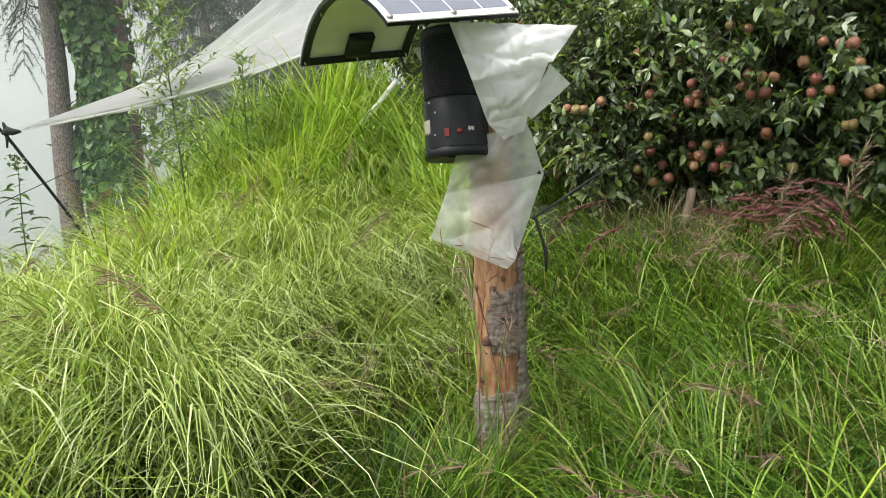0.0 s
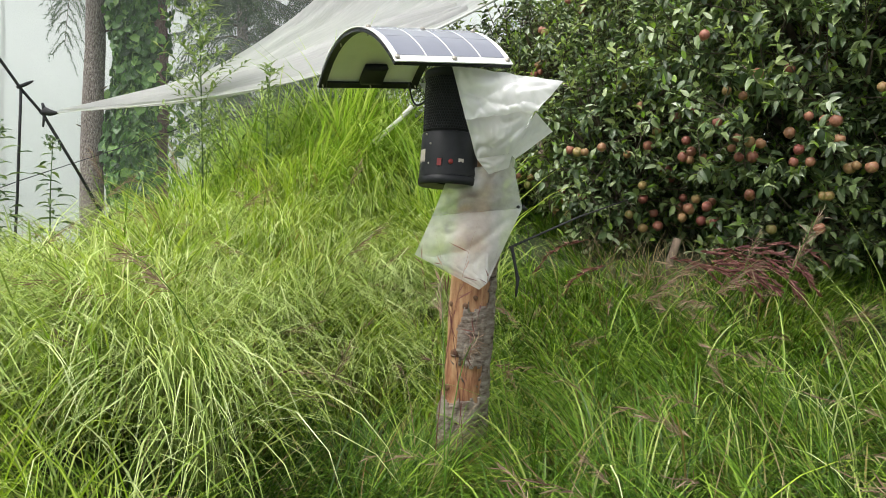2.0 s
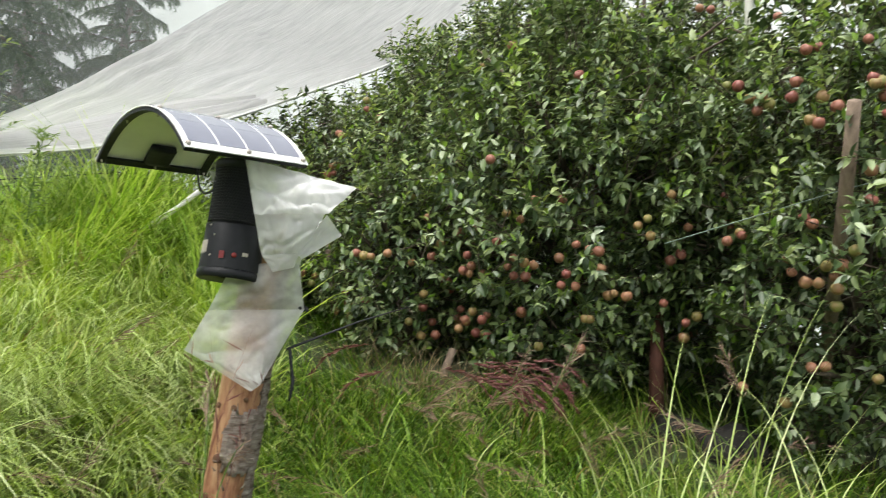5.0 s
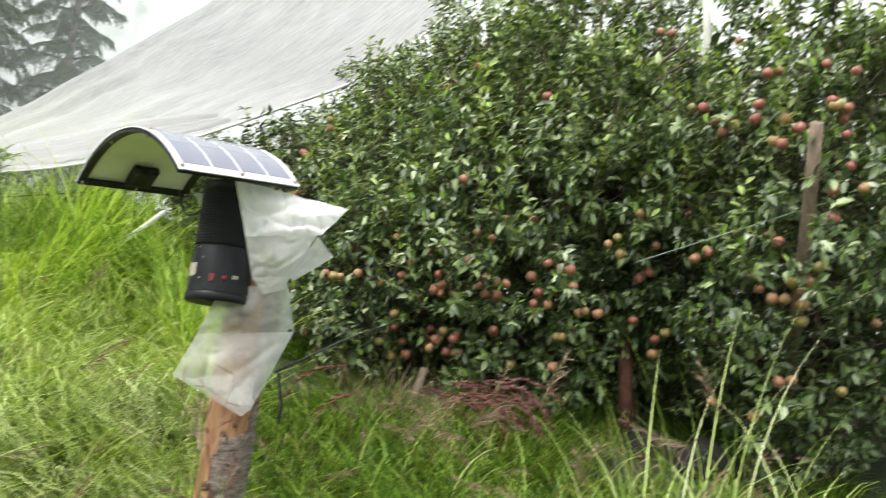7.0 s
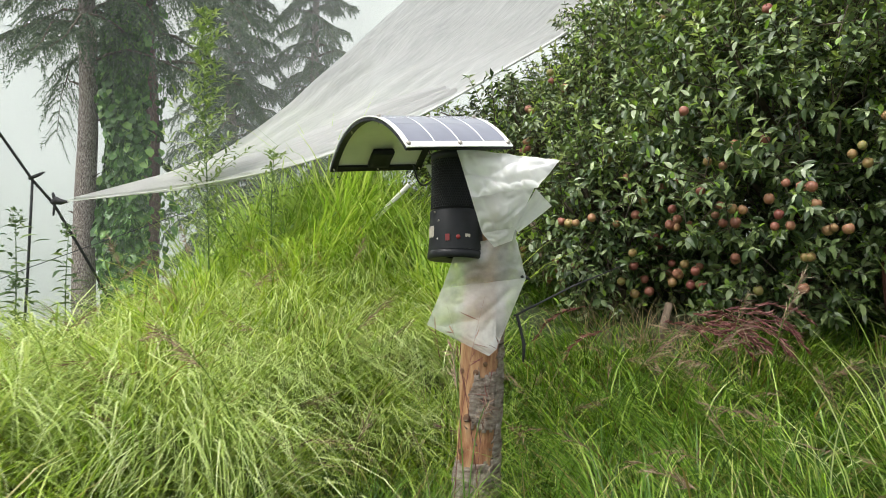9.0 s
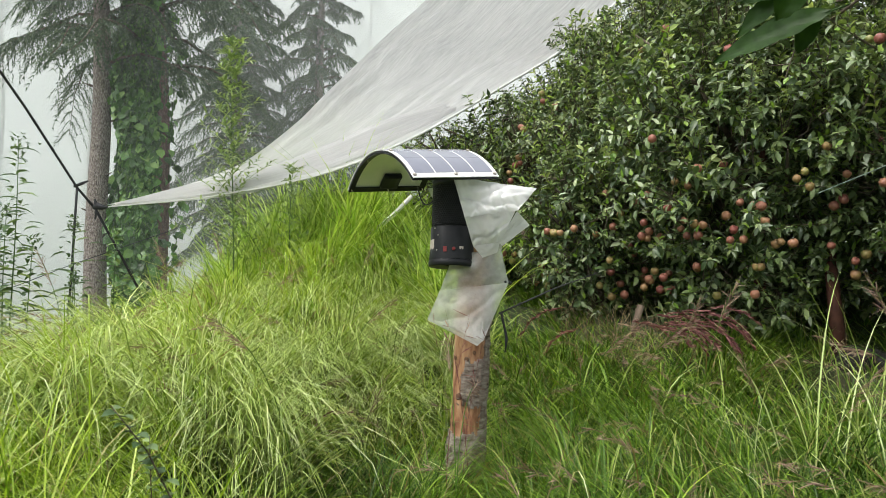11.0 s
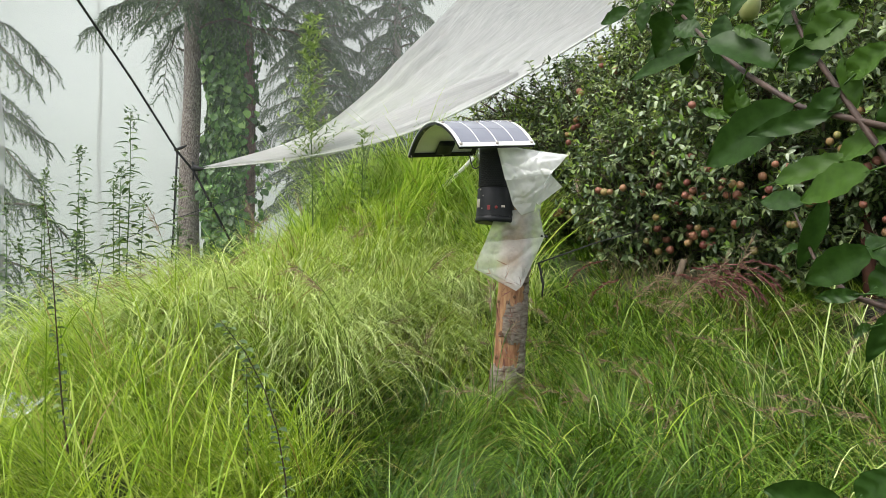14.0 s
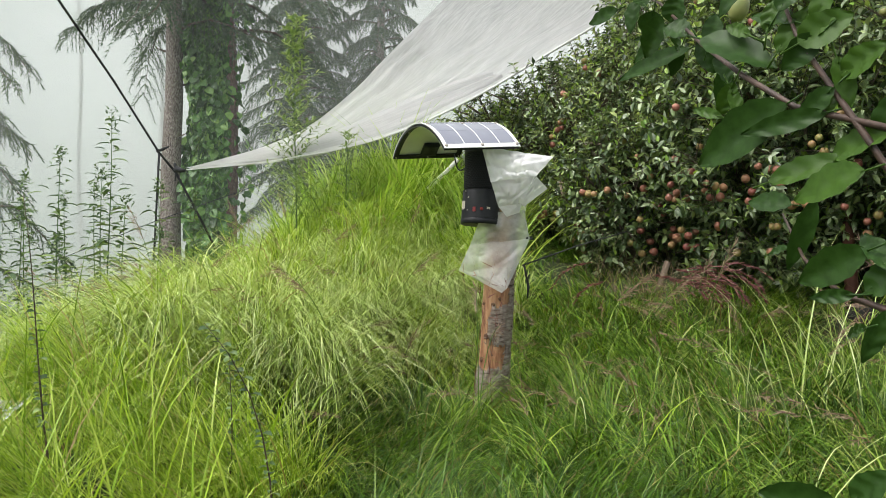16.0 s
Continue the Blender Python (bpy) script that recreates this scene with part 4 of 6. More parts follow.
    while len(spots) < apples:
        a, e = rnd.uniform(0, 2 * math.pi), rnd.uniform(-1.0, 0.75) ** 1
        e = rnd.choice((e, -abs(e), -abs(e) * 0.8, -0.3 - 0.5 * rnd.random()))
        s = rnd.uniform(0.80, 0.98)
        cx = Vector((radii[0] * math.cos(a) * math.sqrt(1 - e * e * 0.6) * s, radii[1] * math.sin(a) * math.sqrt(1 - e * e * 0.6) * s, c[2] + radii[2] * e * 0.95))
        if cx.z < low + 0.05 or math.sin(a) > 0.35:
            continue
        for k in range(rnd.choice((1, 1, 1, 2, 2, 3))):
            spots.append(cx + Vector((rnd.uniform(-0.06, 0.06), rnd.uniform(-0.05, 0.05), rnd.uniform(-0.07, 0.05))))
    for s in spots:
        ap = new("apple", APPLE)
        ap.parent = tree
        ap.location = s
        ap.rotation_euler = (rnd.uniform(-0.7, 0.7), rnd.uniform(-0.7, 0.7), rnd.uniform(0, 6))
        k = rnd.uniform(0.74, 1.02)
        ap.scale = (k, k, k * rnd.uniform(0.9, 1.02))
        new("stem", STEM).parent = ap
    return tree


FRONT_APPLES = [(1.34, 4.92, 1.91), (1.34, 5.01, 1.81), (1.38, 4.67, 2.52), (1.63, 4.41, 2.25), (1.57, 4.57, 1.9), (1.63, 4.52, 1.87), (1.68, 4.48, 1.86), (1.85, 4.42, 1.75), (1.93, 4.38, 1.75), (2.02, 4.27, 1.97), (2.05, 4.29, 1.87), (2.03, 4.45, 1.56), (2.06, 4.44, 1.56), (1.41, 5.34, 1.55), (1.45, 5.1, 1.54), (1.68, 4.67, 1.56), (1.67, 5.35, 1.23), (1.69, 5.14, 1.23), (2.24, 4.32, 1.72), (2.83, 4.85, 3.84), (2.89, 4.8, 3.82), (1.297, 4.26, 2.44), (1.87, 4.4, 1.82)]
POLE_APPLES = [(2.91, 3.66, 3.17), (2.96, 3.62, 3.18), (2.69, 3.84, 2.9), (2.73, 3.78, 2.89), (2.71, 3.78, 2.82), (2.75, 3.73, 2.85), (2.83, 3.64, 2.88), (2.85, 3.64, 2.97), (2.94, 3.53, 2.87), (2.99, 3.47, 2.81), (3.15, 3.39, 2.94), (3.21, 3.36, 2.93), (2.89, 3.55, 2.74), (2.92, 3.52, 2.72), (2.67, 3.94, 3.0), (2.64, 4.02, 3.02), (3.1, 3.41, 2.04), (3.0, 3.5, 1.95), (3.06, 3.45, 1.96), (2.89, 3.55, 2.2), (2.92, 3.52, 2.17), (3.12, 3.35, 2.46), (3.26, 3.28, 2.47), (3.13, 3.35, 2.3), (3.2, 3.32, 2.59), (3.19, 3.34, 2.77), (2.88, 3.62, 1.91), (2.99, 3.54, 1.86), (2.94, 3.58, 1.86), (3.16, 3.48, 3.21), (3.28, 3.39, 3.16)]
LOW_APPLES = [(0.63, 5.43, 1.88), (0.68, 5.37, 1.86), (0.73, 5.34, 1.86), (0.84, 5.28, 1.89), (1.01, 5.24, 1.84), (0.98, 5.4, 2.33), (1.1, 5.31, 2.18), (1.21, 5.28, 2.0), (1.15, 5.25, 1.9), (1.12, 5.26, 1.63), (1.13, 5.29, 1.54), (0.58, 5.55, 1.59), (0.72, 5.39, 1.55), (0.43, 5.92, 1.77)]
build_apple_tree(2.32, 5.35, 3.6, (1.16, 1.20, 1.50), 2.45, 1750, 17, 104, 11, True, fixed=FRONT_APPLES, low=0.10)
build_apple_tree(3.85, 4.35, 3.4, (1.35, 1.2, 1.75), 2.45, 1600, 16, 84, 12, False, fixed=POLE_APPLES, low=0.25)
build_apple_tree(1.05, 5.75, 2.2, (0.55, 0.52, 0.70), 1.82, 480, 13, 30, 19, False, fixed=LOW_APPLES, low=0.15)
build_apple_tree(1.60, 7.92, 3.6, (1.10, 1.1, 1.36), 2.98, 1300, 13, 40, 13, False, fixed=[(0.40, 6.6, 2.68), (0.42, 6.58, 2.62), (0.37, 6.6, 2.60), (0.44, 6.6, 2.70), (0.65, 7.0, 3.4), (0.66, 7.0, 3.32)], low=0.2)
build_apple_tree(0.52, 7.3, 3.2, (1.12, 0.8, 1.12), 2.28, 900, 13, 18, 18)
build_apple_tree(2.45, 8.35, 3.8, (1.15, 1.0, 1.95), 3.75, 1000, 13, 20, 20)
build_apple_tree(1.50, 9.9, 3.6, (1.15, 1.0, 1.62), 3.35, 800, 12, 8, 23)
build_apple_tree(3.5, 7.6, 3.6, (1.5, 1.2, 2.5), 3.75, 1250, 13, 22, 14)
build_apple_tree(5.7, 6.2, 3.6, (1.5, 1.3, 1.6), 2.7, 900, 12, 22, 15)
build_apple_tree(3.0, 10.6, 3.8, (1.6, 1.3, 2.2), 3.9, 800, 12, 10, 16)
build_apple_tree(4.4, 7.3, 3.6, (1.1, 1.1, 1.9), 3.1, 800, 12, 10, 27)
build_apple_tree(0.60, 11.2, 3.4, (1.3, 1.0, 1.35), 3.0, 600, 12, 6, 29)
build_apple_tree(2.7, 12.6, 4.2, (1.5, 1.2, 2.0), 4.2, 700, 12, 4, 30)
build_apple_tree(-0.45, 8.6, 3.0, (0.85, 0.7, 0.95), 2.45, 420, 12, 4, 33)
build_apple_tree(5.6, 9.6, 3.8, (1.7, 1.3, 2.0), 3.2, 700, 12, 8, 17)


def stake(x, y, z, points, radii, material, name, label, category, seg=7):
    thing = empty(name, x, y, z, label, category)
    rnd = random.Random(int(abs(x * 100 + y * 10)))
    tube_part("shaft", [Vector(p) - Vector((x, y, z)) for p in points], radii, material, thing, "", seg, 0.12, rnd)
    return thing


stake(3.81, 4.68, gz(3.81, 4.68) - 0.1, [(3.81, 4.68, gz(3.81, 4.68) - 0.1), (3.16, 3.62, 2.154), (3.06, 3.45, 2.47), (2.952, 3.28, 2.788)], [0.045, 0.040, 0.037, 0.035], M_POLE, "support_pole", "weathered brown wooden pole among the apple branches", "pole")
stake(3.3, 5.6, gz(3.3, 5.6), [(3.3, 5.6, gz(3.3, 5.6)), (3.32, 5.3, 2.6), (3.30, 5.0, 3.9), (3.2, 4.95, 4.5)], [0.05, 0.045, 0.035, 0.02], M_PALEPOLE, "support_pole", "pale grey pole rising through the apple branches", "pole")
stake(1.25, 5.05, gz(1.25, 5.05) - 0.05, [(1.22, 5.0, gz(1.22, 5.0) - 0.05), (1.28, 5.05, 1.10), (1.34, 5.1, 1.27)], [0.034, 0.030, 0.027], M_STAKE, "stump_stake", "short brown wooden stake leaning in the grass", "stake")
stake(0.56, 6.3, gz(0.56, 6.3) - 0.05, [(0.60, 6.3, gz(0.6, 6.3) - 0.05), (0.50, 6.3, 1.70), (0.40, 6.3, 2.1)], [0.030, 0.028, 0.026], M_STAKE, "support_stake", "grey wooden stake propping an apple tree", "stake")
stake(-1.25, 5.49, gz(-1.25, 5.49), [(-1.25, 5.49, gz(-1.25, 5.49)), (-0.792, 5.50, 1.937), (-0.669, 5.51, 2.048), (-0.52, 5.52, 2.20)], [0.024, 0.021, 0.020, 0.019], M_PALEPOLE, "leaning_pole", "pale peeled pole leaning over the grassy mound", "pole")
# Added stub standing in for the apple tree's red trunk, placed to fit the view.
stake(2.69, 4.8, gz(2.69, 4.8) - 0.05, [(2.72, 4.8, gz(2.72, 4.8) - 0.05), (2.69, 4.8, 1.25), (2.66, 4.8, 1.66)], [0.055, 0.050, 0.042], M_REDTRUNK, "trunk_stand_in", "dark red-brown stub standing in for the apple tree's trunk", "stump", 10)
trellis = empty("trellis_wire", 2.2, 3.75, 2.0, "thin grey-green wire strung along the apple trees", "wire")
tube_part("line", [(0, 0, 0), (0.9, -0.22, 0.38), (2.2, -0.4, 0.85)], 0.0032, M_WIRE, trellis, seg=5)


def build_rock(x, y, s, seed):
    bm = bmesh.new()
    bmesh.ops.create_icosphere(bm, subdivisions=3, radius=1)
    for v in bm.verts:
        k = 1 + 0.35 * noise.noise(v.co * 1.3 + Vector((seed, 0, 0))) + 0.12 * noise.noise(v.co * 4)
        v.co = Vector((v.co.x * s * k, v.co.y * s * 0.8 * k, v.co.z * s * 0.6 * k))
    ob = part("rock", bm, M_ROCK)
    ob.location = (x, y, gz(x, y) + s * 0.2)
    tagged(ob, "dark stone under the apple trees", "rock")


build_rock(3.10, 4.5, 0.24, 3.0)
build_rock(2.80, 4.7, 0.18, 9.0)


# ---- conifers and ivy ----
def build_trunk_tree(name, x, y, r, top, mat, label, boughs, bough_low, reach, seed, twigs=22, sink=0.2, group="conifers on the slope", size=1.0):
    rg, rnd = np.random.default_rng(seed), random.Random(seed)
    z0 = gz(x, y) - sink
    tree = empty(name, x, y, z0, label, "conifer tree", group)
    n = 26
    bm = bmesh.new()
    rings = []
    seg = 20
    for i in range(n + 1):
        f = i / n
        z = (top - z0) * f
        rad = r * (1 - 0.75 * f) * (1 + 0.35 * math.exp(-z * 2.2))
        cx, cy = 0.05 * math.sin(z * 0.7 + seed), 0.05 * math.cos(z * 0.6 + seed) - 0.05
        rings.append([bm.verts.new((cx + rad * (1 + 0.10 * noise.noise((math.cos(a) * 2 + seed, math.sin(a) * 2, z * 1.4))) * math.cos(a), cy + rad * (1 + 0.10 * noise.noise((math.cos(a) * 2 + seed, math.sin(a) * 2, z * 1.4))) * math.sin(a), z)) for a in [2 * math.pi * k / seg for k in range(seg)]])
    for a, b in zip(rings, rings[1:]):
        for k in range(seg):
            bm.faces.new((a[k], a[(k + 1) % seg], b[(k + 1) % seg], b[k]))
    bm.faces.new(rings[-1])
    part("trunk", bm, mat, tree)
    P, D, N, W = [], [], [], []
    for k in range(boughs):
        f = k / boughs
        z = bough_low - z0 + (top - bough_low) * f
        a = k * 2.4 + rnd.uniform(-0.3, 0.3)
        ln = reach * (1 - 0.8 * f) * rnd.uniform(0.7, 1.1)
        pts = []
        for i in range(7):
            s = i / 6
            pts.append(Vector((math.cos(a) * ln * s, math.sin(a) * ln * s, z + 0.14 * ln * math.sin(s * 2.4) - (0.30 + 0.22 * rnd.random()) * ln * s * s + 0.02 * math.sin(9 * s + k))))
        tube_part("bough", pts, [max(0.006, 0.035 * (1 - i / 6.5) * (r / 0.16) ** 0.5) for i in range(7)], M_TWIG, tree, "", 5)
        for t in range(twigs):
            s = 0.15 + 0.85 * (t + rnd.random()) / twigs
            i = min(int(s * 6), 5)
            p = pts[i].lerp(pts[i + 1], s * 6 - i)
            side = (-1) ** t
            tl = min(ln, 1.8 * size) * 0.30 * (1.05 - s * 0.5) * rnd.uniform(0.5, 1.3)
            d = Vector((math.cos(a) * 0.6 - math.sin(a) * side * 0.8, math.sin(a) * 0.6 + math.cos(a) * side * 0.8, rnd.uniform(-0.8, 0.0))).normalized()
            m = 14
            for q in range(m):
                g = (q + 0.5) / m
                c = p + d * tl * g + Vector((0, 0, -0.8 * tl * g * g))
                for e in range(3):
                    P.append(c), D.append((d.x * 0.6 + rnd.gauss(0, 0.55), d.y * 0.6 + rnd.gauss(0, 0.55), -0.55 - 0.5 * g + rnd.gauss(0, 0.4)))
    P, D = np.array([tuple(p) for p in P]), np.array(D)
    D /= np.linalg.norm(D, axis=1, keepdims=True)
    L = rg.uniform(0.045, 0.10, len(P)) * size
    S = np.cross(D, rg.normal(size=D.shape))
    S /= np.linalg.norm(S, axis=1, keepdims=True)
    V = np.stack([P - S * 0.0075 * size, P + S * 0.0075 * size, P + D * L[:, None]], 1).reshape(-1, 3)
    tagged(finish("needles", np_mesh("needles", V, np.arange(len(V)).reshape(-1, 3)), M_NEEDLE, tree, "drooping dark green needle sprays"), kind="stuff")
    return tree, z0


bare_tree, bare_z = build_trunk_tree("conifer_tree", -10.05, 18.1, 0.30, 20.0, M_TRUNK, "tall conifer with a bare grey-brown trunk in mist", 54, 6.9, 3.7, 21, 46, size=1.75)
for stub_z, stub_a in ((6.4, 190), (4.1, 340), (5.5, 20), (3.2, 200)):
    sa = radians(stub_a)
    tube_part("branch_stub", [(0.2 * math.cos(sa), 0.2 * math.sin(sa), stub_z - bare_z), (0.42 * math.cos(sa), 0.42 * math.sin(sa), stub_z - bare_z + 0.08)], [0.035, 0.012], M_TWIG, bare_tree, "", 6)
ivy_tree, ivy_z = build_trunk_tree("conifer_tree", -9.05, 18.65, 0.62, 23.0, M_TRUNKRED, "thick conifer trunk wrapped in green ivy", 56, 6.9, 4.1, 22, 46, size=1.75)


def build_ivy():
    r = np.random.default_rng(31)
    n = 9500
    z = r.uniform(0.0, 11.5, n)
    a = np.radians(r.normal(258, 48, n))
    keep = ~((np.degrees(a) % 360 > 318) & (r.random(n) < 0.92)) & ~((np.degrees(a) % 360 > 285) & (z < 2.6) & (r.random(n) < 0.6))
    z, a = z[keep], a[keep]
    n = len(z)
    rad = 0.62 * (1 - 0.75 * z / (23.0 - ivy_z)) * (1 + 0.35 * np.exp(-z * 2.2)) + r.uniform(0.03, 0.40, n) * (0.6 + 0.4 * np.sin(z * 1.7 + a * 2))
    p = np.stack([rad * np.cos(a), rad * np.sin(a) - 0.05, z + 0.15], 1)
    out = np.stack([np.cos(a), np.sin(a), np.zeros(n)], 1)
    d = np.stack([r.normal(0, 0.5, n), r.normal(0, 0.3, n), np.full(n, -1.0)], 1) + out * 0.5
    L = r.uniform(0.15, 0.30, n)
    V, T = ellipse_leaves(p, d, out + r.normal(size=(n, 3)) * 0.45, L, L * 0.9, 0.12, 0.15)
    ob = finish("ivy_leaves", np_mesh("ivy_leaves", V, T), M_IVY, ivy_tree, "glossy green ivy leaves")
    tagged(ob, kind="stuff")


build_ivy()
build_trunk_tree("conifer_tree", -9.2, 26.0, 0.28, 15.5, M_TRUNK, "conifer with drooping boughs fading into mist", 110, 2.4, 3.3, 23, 34, size=1.8)
build_trunk_tree("conifer_tree", -6.6, 27.3, 0.25, 16.0, M_TRUNK, "conifer with drooping boughs fading into mist", 96, 3.2, 3.2, 24, 32, size=1.8)
build_trunk_tree("conifer_tree", -7.4, 6.6, 0.14, 9.0, M_TRUNK, "young conifer with feathery drooping boughs", 56, 0.6, 2.1, 25, 32)
for i, (fx, fy) in enumerate(((-24.0, 35.0), (-21.0, 37.5), (-17.0, 39.5), (-30.0, 33.0), (-13.0, 42.0), (-7.0, 40.0), (0.0, 38.0))):
    build_trunk_tree("conifer_tree", fx, fy, 0.15, 23.0, M_TRUNK, "distant slim conifer nearly lost in mist", 24, 12.5 - 0.6 * (i % 3), 2.8, 40 + i, 14, 2.0, "far conifers", 1.7)


# ---- weeds ----
def build_weed(x, y, height, kind, seed, lean=(0.0, 0.0), label="", name="weed", bend=0.0):
    r, rnd = np.random.default_rng(seed), random.Random(seed)
    z0 = gz(x, y) - 0.03
    weed = empty(name, x, y, z0, label, "weed", "tall weeds")
    n = 9
    stem = []
    for i in range(n):
        f = i / (n - 1)
        stem.append(Vector((lean[0] * f * height + bend * f ** 3 * height + 0.012 * math.sin(5 * f + seed), lean[1] * f * height, height * f - abs(bend) * 0.5 * f ** 4 * height)))
    tube_part("stem", stem, [(0.0045 if kind == "stalk" else 0.0075) * (1 - 0.75 * i / (n - 1)) for i in range(n)], M_STALK if kind == "stalk" else M_WEED, weed, "", 6)
    P, D, N, L, W = [], [], [], [], []
    def along(f):
        i = min(int(f * (n - 1)), n - 2)
        return stem[i].lerp(stem[i + 1], f * (n - 1) - i)
    if kind == "broad":
        for k in range(int(height * 46)):
            f = 0.18 + 0.82 * k / (height * 46)
            a = k * 2.4
            p = along(f)
            ln = 0.21 * (1.1 - 0.65 * f) * rnd.uniform(0.7, 1.2)
            P.append(p + Vector((rnd.gauss(0, 0.03), rnd.gauss(0, 0.03), 0))), D.append((math.cos(a), math.sin(a), rnd.uniform(-0.15, 0.6))), N.append((0, 0, 1)), L.append(ln * rnd.uniform(0.6, 1.2)), W.append(ln * 0.27)
    elif kind in ("feather", "sparse"):
        bm = bmesh.new()
        shoots = 64 if kind == "feather" else 26
        for k in range(shoots):
            f = 0.2 + 0.8 * k / shoots
            a = k * 2.4
            p = along(f)
            ln = (0.50 if kind == "feather" else 0.24) * (1.08 - f) ** 0.6 * rnd.uniform(0.7, 1.2)
            d = Vector((math.cos(a), math.sin(a), 1.0)).normalized()
            e = p + d * ln + Vector((0, 0, -0.06))
            tube(bm, [p, p.lerp(e, 0.5) + Vector((0, 0, 0.015)), e], [0.003, 0.002, 0.001], 4, False)
            for q in range(16 if kind == "feather" else 9):
                g = (q + 1) / (16 if kind == "feather" else 9)
                s = p.lerp(e, g)
                b = q * 2.6
                P.append(s), D.append((math.cos(b) + d.x * 0.7, math.sin(b) + d.y * 0.7, 0.8 + rnd.gauss(0, 0.4))), N.append((0, 0, 1)), L.append(rnd.uniform(0.05, 0.095)), W.append(0.018)
        tagged(part("shoot_mass", bm, M_FEATHER, weed), kind="stuff")
    else:
        for k in range(int(height * 60)):
            f = 0.25 + 0.75 * k / (height * 60)
            a = k * 3.14 + rnd.uniform(-0.4, 0.4) + (k // 2) * 1.57
            ln = rnd.uniform(0.022, 0.045)
            P.append(along(f)), D.append((math.cos(a), math.sin(a), 0.2)), N.append((0, 0, 1)), L.append(ln), W.append(ln * 0.75)
    if kind == "broad":
        for k in range(40):
            f = rnd.uniform(0.92, 1.0)
            P.append(along(f) + Vector((rnd.gauss(0, 0.02), rnd.gauss(0, 0.02), rnd.uniform(0, 0.05)))), D.append((rnd.gauss(0, 1), rnd.gauss(0, 1), 1.0)), N.append((0, 0, 1)), L.append(0.035), W.append(0.016)
    V, T = ellipse_leaves(np.array([tuple(p) for p in P]), np.array(D, float), np.array(N, float) + r.normal(size=(len(P), 3)) * 0.2, np.array(L), np.array(W), 0.15, 0.3)
    tagged(finish("leaves", np_mesh("leaves", V, T), M_FEATHER if kind in ("feather", "sparse") else M_WEED, weed), kind="stuff")
    return weed


def top_height(x, y, z):
    return z - gz(x, y) + 0.03


build_weed(-1.92, 5.0, top_height(-1.92, 5.0, 3.45), "feather", 51, (0.0, 0.0), "tall feathery green weed with fine side shoots")
build_weed(-1.42, 4.9, top_height(-1.42, 4.9, 2.42), "sparse", 52, (0.02, 0.0), "slim feathery green weed in long grass")
for wx, wy, wt, s in ((-3.25, 3.5, 2.12, 53), (-2.83, 3.5, 2.38, 54), (-2.55, 3.7, 1.86, 55), (-3.05, 3.3, 1.75, 56), (-3.6, 3.6, 1.95, 57), (-2.35, 3.9, 1.80, 58), (-3.8, 3.2, 1.6, 59), (-3.4, 4.2, 1.9, 63), (-3.05, 3.75, 2.0, 64), (-2.68, 3.45, 1.72, 65), (-3.45, 3.35, 1.7, 66), (-2.45, 3.55, 1.5, 67), (-2.9, 3.0, 1.45, 68), (-4.1, 3.8, 1.75, 69), (-3.25, 2.9, 1.4, 70)):
    build_weed(wx, wy, top_height(wx, wy, wt), "broad", s, (0.02, 0.0), "upright broad-leaved weed at the terrace edge")
build_weed(-1.30, 0.74, top_height(-1.30, 0.74, 1.62), "stalk", 60, (-0.12, 0.0), "thin dark weed stalk with small round leaves")
build_weed(-0.33, 0.43, top_height(-0.33, 0.43, 1.32), "stalk", 61, (0.0, 0.0), "thin arching weed stalk with small round leaves", bend=-0.20)
build_weed(-0.80, 1.1, top_height(-0.80, 1.1, 1.0), "stalk", 62, (0.03, 0.0), "thin dark weed stalk with small round leaves")


